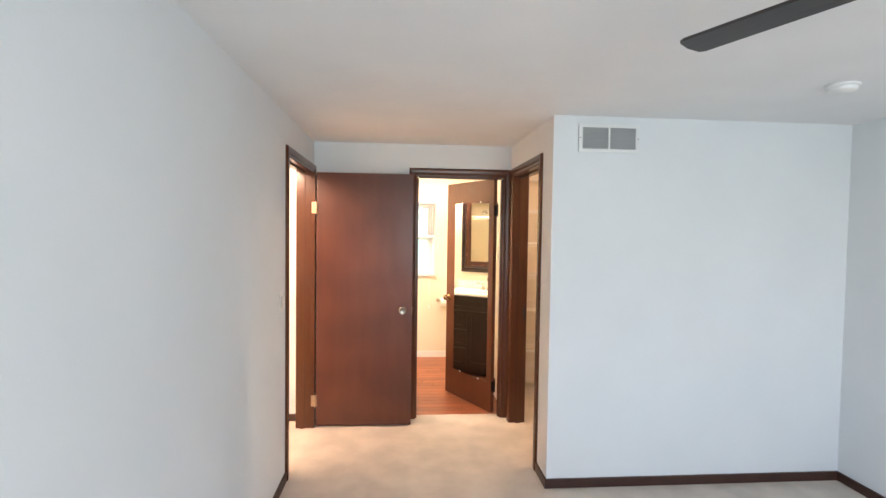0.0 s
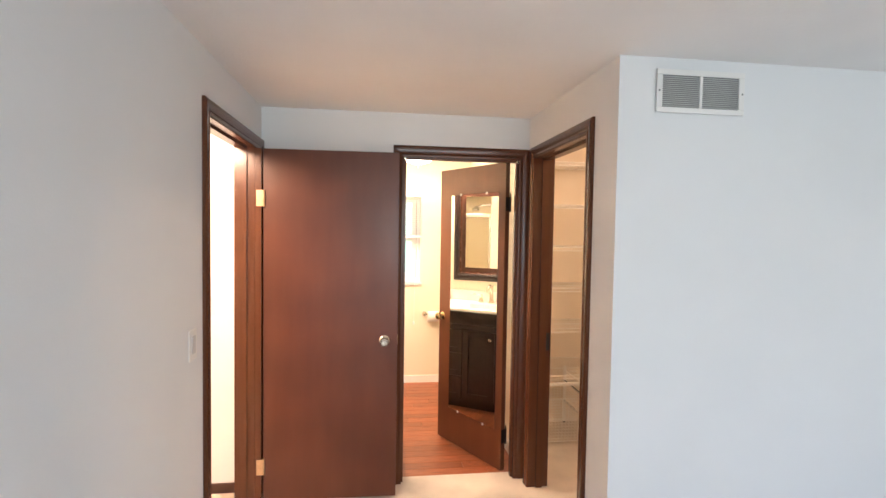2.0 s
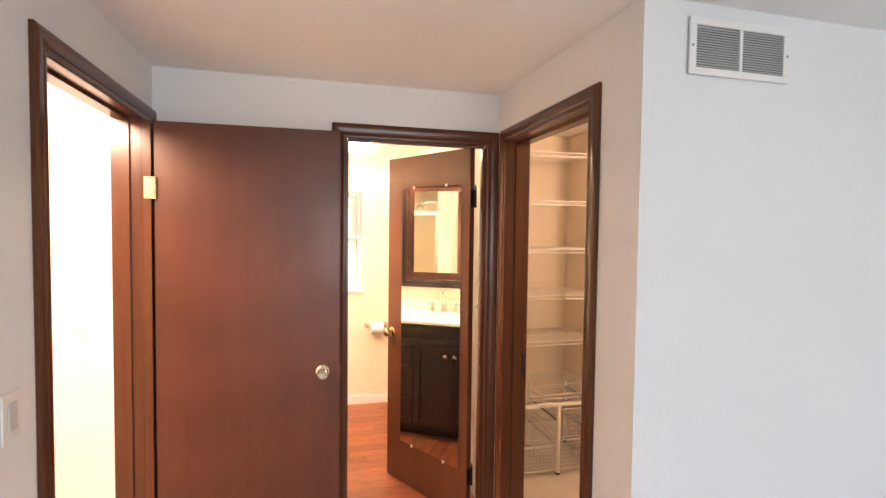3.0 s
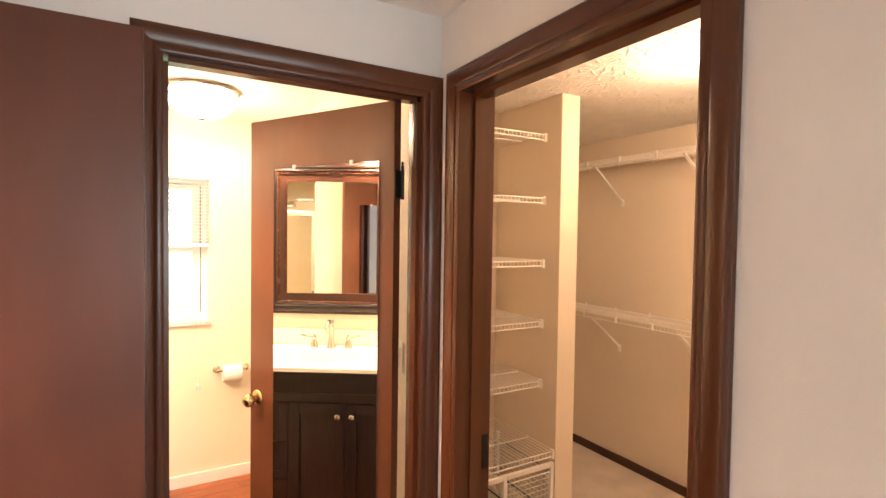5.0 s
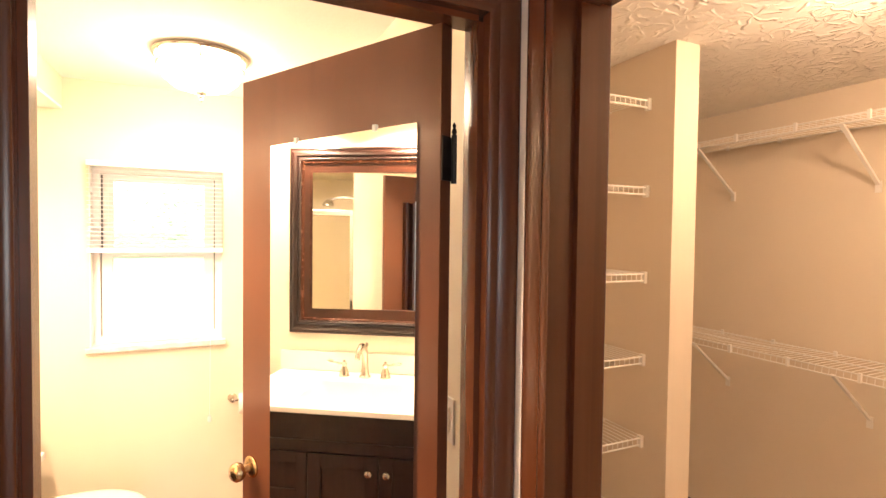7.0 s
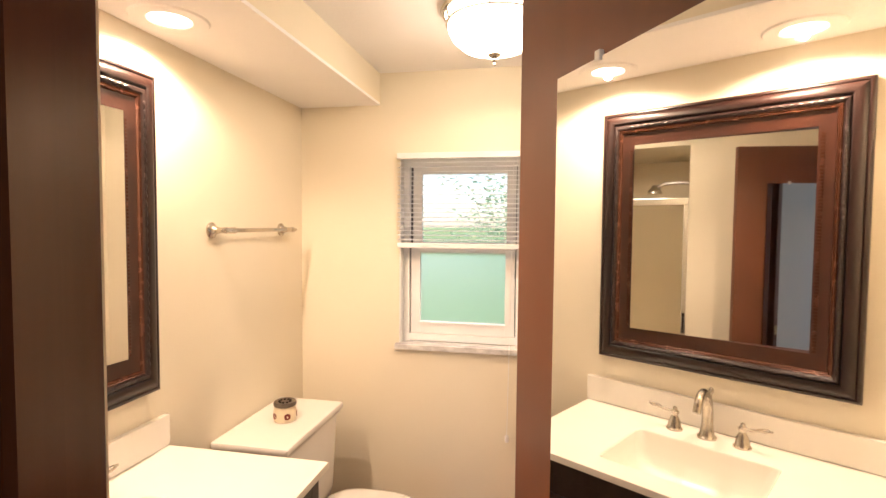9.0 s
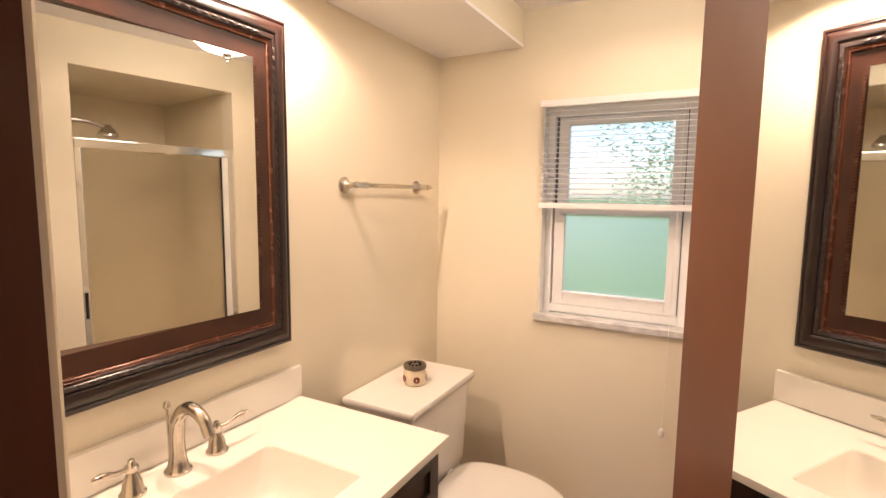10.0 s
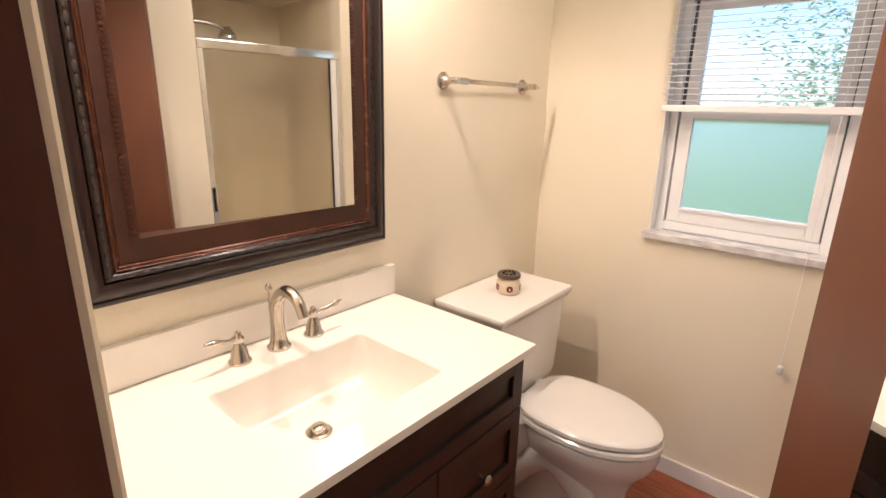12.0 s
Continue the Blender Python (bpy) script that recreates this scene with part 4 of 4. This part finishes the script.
part("finial", lathe(bmesh.new(), [(0.026, -0.1545), (0.024, -0.162), (0.010, -0.168), (0.009, -0.175), (0.002, -0.18)], seg=18), BRASS, closet_light, smooth=True)
can = thing("recessed_light", "lit recessed spotlight in the bathroom soffit", "recessed light", (-0.55, 5.18, 2.185), group="soffit spotlights")
part("trim_ring", lathe(bmesh.new(), [(0.105, -0.001), (0.100, -0.006), (0.060, -0.005), (0.057, -0.001)], seg=36), CEILING, can, smooth=True)
part("lens", lathe(bmesh.new(), [(0.0565, -0.002), (0.04, -0.007), (0.01, -0.010)], seg=30), CAN_GLOW, can, "glowing lens", smooth=True)
copy_thing(can, pose(-0.55, 4.59, 2.185))

# bathroom floor planks
plank_meshes = []
for w in (0.9, 0.62, 1.2):
    bm = boxes((0, w - 0.002, 0, 0.0885, -0.012, 0.0))
    bmesh.ops.bevel(bm, geom=[e for e in bm.edges if all(v.co.z > -0.001 for v in e.verts)], offset=0.0012, segments=1, affect="EDGES")
    bmesh.ops.recalc_face_normals(bm, faces=bm.faces)
    me = bpy.data.meshes.new("plank")
    bm.to_mesh(me)
    bm.free()
    me.materials.append(PLANK)
    plank_meshes.append((w, me))
# planks are laid last
floor_bath = thing("floor_bath", "reddish cherry laminate plank floor", "floor", kind="structure")
rng = random.Random(4)
y = 4.264
while y < 6.235:
    x = -0.69 - rng.random() * 0.5
    while x < 0.92:
        w, me = plank_meshes[rng.randrange(3)]
        ob = new("plank", me)
        ob.parent = floor_bath
        x0, x1 = max(x, -0.69), min(x + w, 0.92)
        ob.location = (x0, y, 0.0 + rng.random() * 0.0004)
        ob.scale = ((x1 - x0) / w, min(1.0, (6.24 - y) / 0.09), 1)
        x += w
    y += 0.09

# ---- closet ----
CY1 = 5.118


def wire_shelf(x0, x1, z, CY0):
    root = thing("linen_shelf", "white wire linen shelf in the closet alcove", "wire shelf", group="linen shelves")
    bm = bmesh.new()
    n = int((x1 - x0) / 0.024)
    for k in range(n + 1):
        x = x0 + (x1 - x0) * k / n
        tube(bm, [(x, CY1, z), (x, CY0, z), (x, CY0, z - 0.028)], 0.0019, 5)
    tagged(part("wire_deck", bm, WIRE, root), kind="stuff")
    for y, zz in ((CY0, z - 0.003), (CY0, z - 0.028), (CY0 + 0.2, z - 0.004), (CY1 - 0.005, z - 0.004)):
        part("rail", tube(bmesh.new(), [(x0, y - 0.001, zz), (x1, y - 0.001, zz)], 0.0032, 6), WIRE, root)
    for a, b in ((x0, x0 + 0.016), (x1 - 0.016, x1)):
        part("end_bracket", boxes((a, b, CY0 - 0.008, CY0 + 0.012, z - 0.038, z + 0.006)), WIRE, root, bevel=0.002)
    return root


for z in (2.120, 1.800, 1.480, 1.170, 0.862):
    wire_shelf(1.037, 1.834, z, 4.71)
wire_shelf(1.037, 1.834, 0.533, 4.612)

drawers = thing("wire_drawer_unit", "white wire basket drawer unit below the linen shelves", "drawer unit")
YD = 4.612
for x in (1.05, 1.53, 1.82):
    for y in (YD, 5.06):
        part("post", boxes((x - 0.010, x + 0.010, y - 0.010, y + 0.010, 0.012, 0.478)), WIRE, drawers, bevel=0.003)
        part("foot", boxes((x - 0.011, x + 0.011, y - 0.011, y + 0.011, 0.0, 0.0118)), BLACK, drawers, "dark plastic foot")
for x0, x1, rows in ((1.062, 1.518, ((0.035, 0.19), (0.20, 0.355))), (1.542, 1.808, ((0.035, 0.225), (0.245, 0.43)))):
    for z, zt in rows:
        bm = bmesh.new()
        for k in range(8):
            zz = z + (zt - z) * k / 7
            tube(bm, [(x0, YD, zz), (x1, YD, zz), (x1, 5.05, zz), (x0, 5.05, zz), (x0, YD, zz)], 0.0034 if k in (0, 7) else 0.0015, 5)
        m = max(2, int((x1 - x0) / 0.024))
        for k in range(m + 1):
            x = x0 + (x1 - x0) * k / m
            tube(bm, [(x, YD, zt), (x, YD, z), (x, 5.05, z), (x, 5.05, zt)], 0.0015, 5)
        tagged(part("basket", bm, WIRE, drawers, "white wire basket"), kind="stuff")
        part("runner", boxes((x1 + 0.001, x1 + 0.012, YD + 0.011, 5.045, zt - 0.006, zt + 0.004)), BLACK, drawers, "dark basket runner")
    part("top_rail", boxes((x0 - 0.001, x1 + 0.001, YD - 0.010, YD + 0.008, 0.455, 0.478)), WIRE, drawers, bevel=0.003)

XC = 2.96


def hanging_shelf(z, y0, y1, braces):
    root = thing("hanging_shelf", "long white wire closet shelf with hang rail", "wire shelf", group="closet shelves")
    bm = bmesh.new()
    n = int((y1 - y0) / 0.026)
    for k in range(n + 1):
        y = y0 + (y1 - y0) * k / n
        tube(bm, [(XC - 0.004, y, z), (XC - 0.30, y, z), (XC - 0.305, y, z - 0.03)], 0.0015, 5)
    tagged(part("wire_deck", bm, WIRE, root), kind="stuff")
    for x, zz in ((XC - 0.006, z - 0.004), (XC - 0.15, z - 0.004), (XC - 0.30, z - 0.004), (XC - 0.305, z - 0.032)):
        part("rail", tube(bmesh.new(), [(x, y0, zz), (x, y1, zz)], 0.0034, 6), WIRE, root)
    for k in range(9):
        y = y0 + 0.2 + k * 0.27
        part("rail_clip", boxes((XC - 0.314, XC - 0.300, y - 0.006, y + 0.006, z - 0.036, z + 0.004)), WIRE, root, bevel=0.002)
    for y in braces:
        bm = bmesh.new()
        prism(bm, [(XC - 0.300, y - 0.008, z - 0.034), (XC - 0.300, y + 0.008, z - 0.034), (XC - 0.292, y + 0.008, z - 0.028), (XC - 0.292, y - 0.008, z - 0.028)],
              [(XC - 0.006, y - 0.008, z - 0.265), (XC - 0.006, y + 0.008, z - 0.265), (XC - 0.001, y + 0.008, z - 0.255), (XC - 0.001, y - 0.008, z - 0.255)])
        box(bm, XC - 0.010, XC - 0.0005, y - 0.011, y + 0.011, z - 0.295, z - 0.245)
        part("brace", bm, WIRE, root, "slanted white steel brace")
    for k in range(9):
        y = y0 + 0.12 + k * 0.28
        part("wall_clip", boxes((XC - 0.012, XC - 0.0005, y - 0.007, y + 0.007, z - 0.014, z + 0.010)), WIRE, root)


hanging_shelf(2.112, 3.13, 5.70, (5.17, 4.51, 3.85))
hanging_shelf(1.092, 3.13, 5.70, (5.17, 4.51, 3.85))

# ---- bedroom ----
vent = thing("wall_vent_grille", "white louvred return air grille high on the wall", "vent")
VXA, VXB, VZA, VZB = 1.065, 1.447, 2.085, 2.257
DUCT = material("duct_grey", (0.26, 0.26, 0.26), 0.7, vary=0.1)
SLAT = material("grille_slat", (0.60, 0.60, 0.59), 0.45, vary=0.05)
part("backing", boxes((VXA + 0.012, VXB - 0.012, 2.9945, 2.9995, VZA + 0.012, VZB - 0.012)), DUCT, vent)
for b in ((VXA, VXB, VZA, VZA + 0.022), (VXA, VXB, VZB - 0.022, VZB)):
    part("frame", boxes((b[0], b[1], 2.986, 2.994, b[2], b[3])), WHITE, vent, bevel=0.002)
xm = (VXA + VXB) / 2
for a, b in ((VXA, VXA + 0.024), (VXB - 0.024, VXB), (xm - 0.006, xm + 0.006)):
    part("frame", boxes((a, b, 2.986, 2.994, VZA + 0.0225, VZB - 0.0225)), WHITE, vent, bevel=0.002)
lv = None
for a in (VXA + 0.0245, xm + 0.0065):
    for k in range(16):
        if lv is None:
            bm = bmesh.new()
            w = xm - 0.0065 - VXA - 0.0245
            prism(bm, [(0, 2.9875, -0.0035), (0, 2.994, 0.0015), (0, 2.994, 0.0030), (0, 2.9875, -0.002)], [(w, 2.9875, -0.0035), (w, 2.994, 0.0015), (w, 2.994, 0.0030), (w, 2.9875, -0.002)])
            ob = part("slat", bm, SLAT, vent)
            lv = ob.data
        else:
            ob = new("slat", lv)
            ob.parent = vent
        ob.location = (a, 0, VZA + 0.028 + k * 0.0077)
for x in (VXA + 0.010, VXB - 0.010):
    part("screw", lathe(bmesh.new(), [(0.004, 0.0), (0.004, 0.0015), (0.001, 0.002)], (x, 2.986, (VZA + VZB) / 2), "-y", 10), DUCT, vent)


def switch(name, label, place, n=1):
    """place(u, v, d): u across, v up, d off the wall."""
    root = thing(name, label, "light switch")

    def slab(u0, u1, v0, v1, d0, d1):
        p, q = Vector(place(u0, v0, d0)), Vector(place(u1, v1, d1))
        return box(bmesh.new(), *(s for i in range(3) for s in sorted((p[i], q[i]))))
    part("plate", slab(-0.036, 0.036, -0.058, 0.058, 0.0, 0.005), PLATE, root, bevel=0.002)
    part("rocker", slab(-0.016, 0.016, -0.033, 0.033, 0.0052, 0.0085), SLAT if n == 2 else PLATE, root, bevel=0.001)
    if n == 1:
        part("toggle", slab(-0.005, 0.005, -0.002, 0.016, 0.0086, 0.018), PLATE, root, bevel=0.001)
    return root


switch("light_switch", "white wall switch plate beside the hall doorway", lambda u, v, d: (XL + d, 3.055 + u, 1.155 + v), 2)
switch("light_switch", "white wall switch behind the bathroom door", lambda u, v, d: (0.92 - d, 4.49 + u, 1.14 + v))
switch("light_switch", "white toggle switch on the hall wall", lambda u, v, d: (-1.022 + u, YB - d, 1.13 + v))

fan = thing("ceiling_fan", "dark bladed ceiling fan below the white ceiling", "ceiling fan", (1.03, 0.73, 0))
part("canopy", lathe(bmesh.new(), [(0.06, H), (0.06, H - 0.03), (0.02, H - 0.055), (0.02, H - 0.10)], seg=24), BLACK, fan, smooth=True)
part("motor", lathe(bmesh.new(), [(0.03, H - 0.1005), (0.10, H - 0.12), (0.11, H - 0.16), (0.11, H - 0.20), (0.07, H - 0.23), (0.03, H - 0.24)], seg=28), BLACK, fan, smooth=True)
blade_data = None
for k in range(5):
    if blade_data is None:
        bm = bmesh.new()
        prof = [(0.10, -0.02), (0.16, -0.04), (0.63, -0.047), (0.645, -0.04), (0.652, 0.0), (0.645, 0.04), (0.63, 0.047), (0.16, 0.04), (0.10, 0.02)]
        prism(bm, [(x, y, y * 0.10 - 0.004) for x, y in prof], [(x, y, y * 0.10 + 0.004) for x, y in prof])
        ob = part("blade", bm, FAN, fan, "dark wooden blade")
        blade_data = ob.data
    else:
        ob = new("blade", blade_data)
        ob.parent = fan
    ob.matrix_basis = pose(0, 0, 2.105, 0, 0, 113.5 + 72 * k)

smoke = thing("smoke_detector", "round white smoke detector on the ceiling", "smoke detector", (2.055, 2.22, H))
part("base", lathe(bmesh.new(), [(0.07, -0.0005), (0.07, -0.010), (0.064, -0.014)], seg=30), WHITE, smoke, smooth=True)
part("cover", lathe(bmesh.new(), [(0.06, -0.0145), (0.058, -0.028), (0.045, -0.036), (0.01, -0.038)], seg=30), WHITE, smoke, smooth=True)

# ---- outside ----
structure("ground", boxes((-300, 300, -600, 600, -0.7, -0.6)), SOIL, "green lawn outside the windows", "ground")


def conifer(x, y, h, r, seed):
    root = thing("conifer_tree", "tall dense green conifer outside the bathroom window", "tree", (x, y, -0.6))
    part("trunk", tube(bmesh.new(), [(0, 0, 0), (0.02, 0, h * 0.5), (0, 0.02, h)], [0.14, 0.09, 0.02], 10), BARK, root)
    g = random.Random(seed)
    verts, faces = [], []
    for k in range(62000):
        u = g.random() ** 0.75
        z = 0.3 + (h - 0.3) * u
        ang = g.random() * 2 * math.pi
        lump = 0.78 + 0.22 * math.sin(ang * 5 + z * 3.1) + 0.15 * g.random()
        rad = r * (1 - u) ** 0.7 * lump * (0.45 + 0.55 * g.random() ** 0.6)
        c = Vector((rad * math.cos(ang), rad * math.sin(ang), z))
        q = Euler((0.85 + g.uniform(-0.6, 0.6), g.uniform(-0.6, 0.6), g.random() * 6)).to_matrix()
        s = 0.018 + 0.022 * g.random()
        i = len(verts)
        verts += [c + q @ Vector(p) * s for p in ((-1, 0, 0), (0, -0.35, 0.1), (1.2, 0, 0), (0, 0.35, 0.1))]
        faces += [(i, i + 1, i + 2, i + 3)]
    me = bpy.data.meshes.new("crown")
    me.from_pydata(verts, [], faces)
    me.materials.append(LEAF)
    ob = new("crown", me)
    ob.parent = root


conifer(1.35, 10.6, 8.0, 2.7, 3)
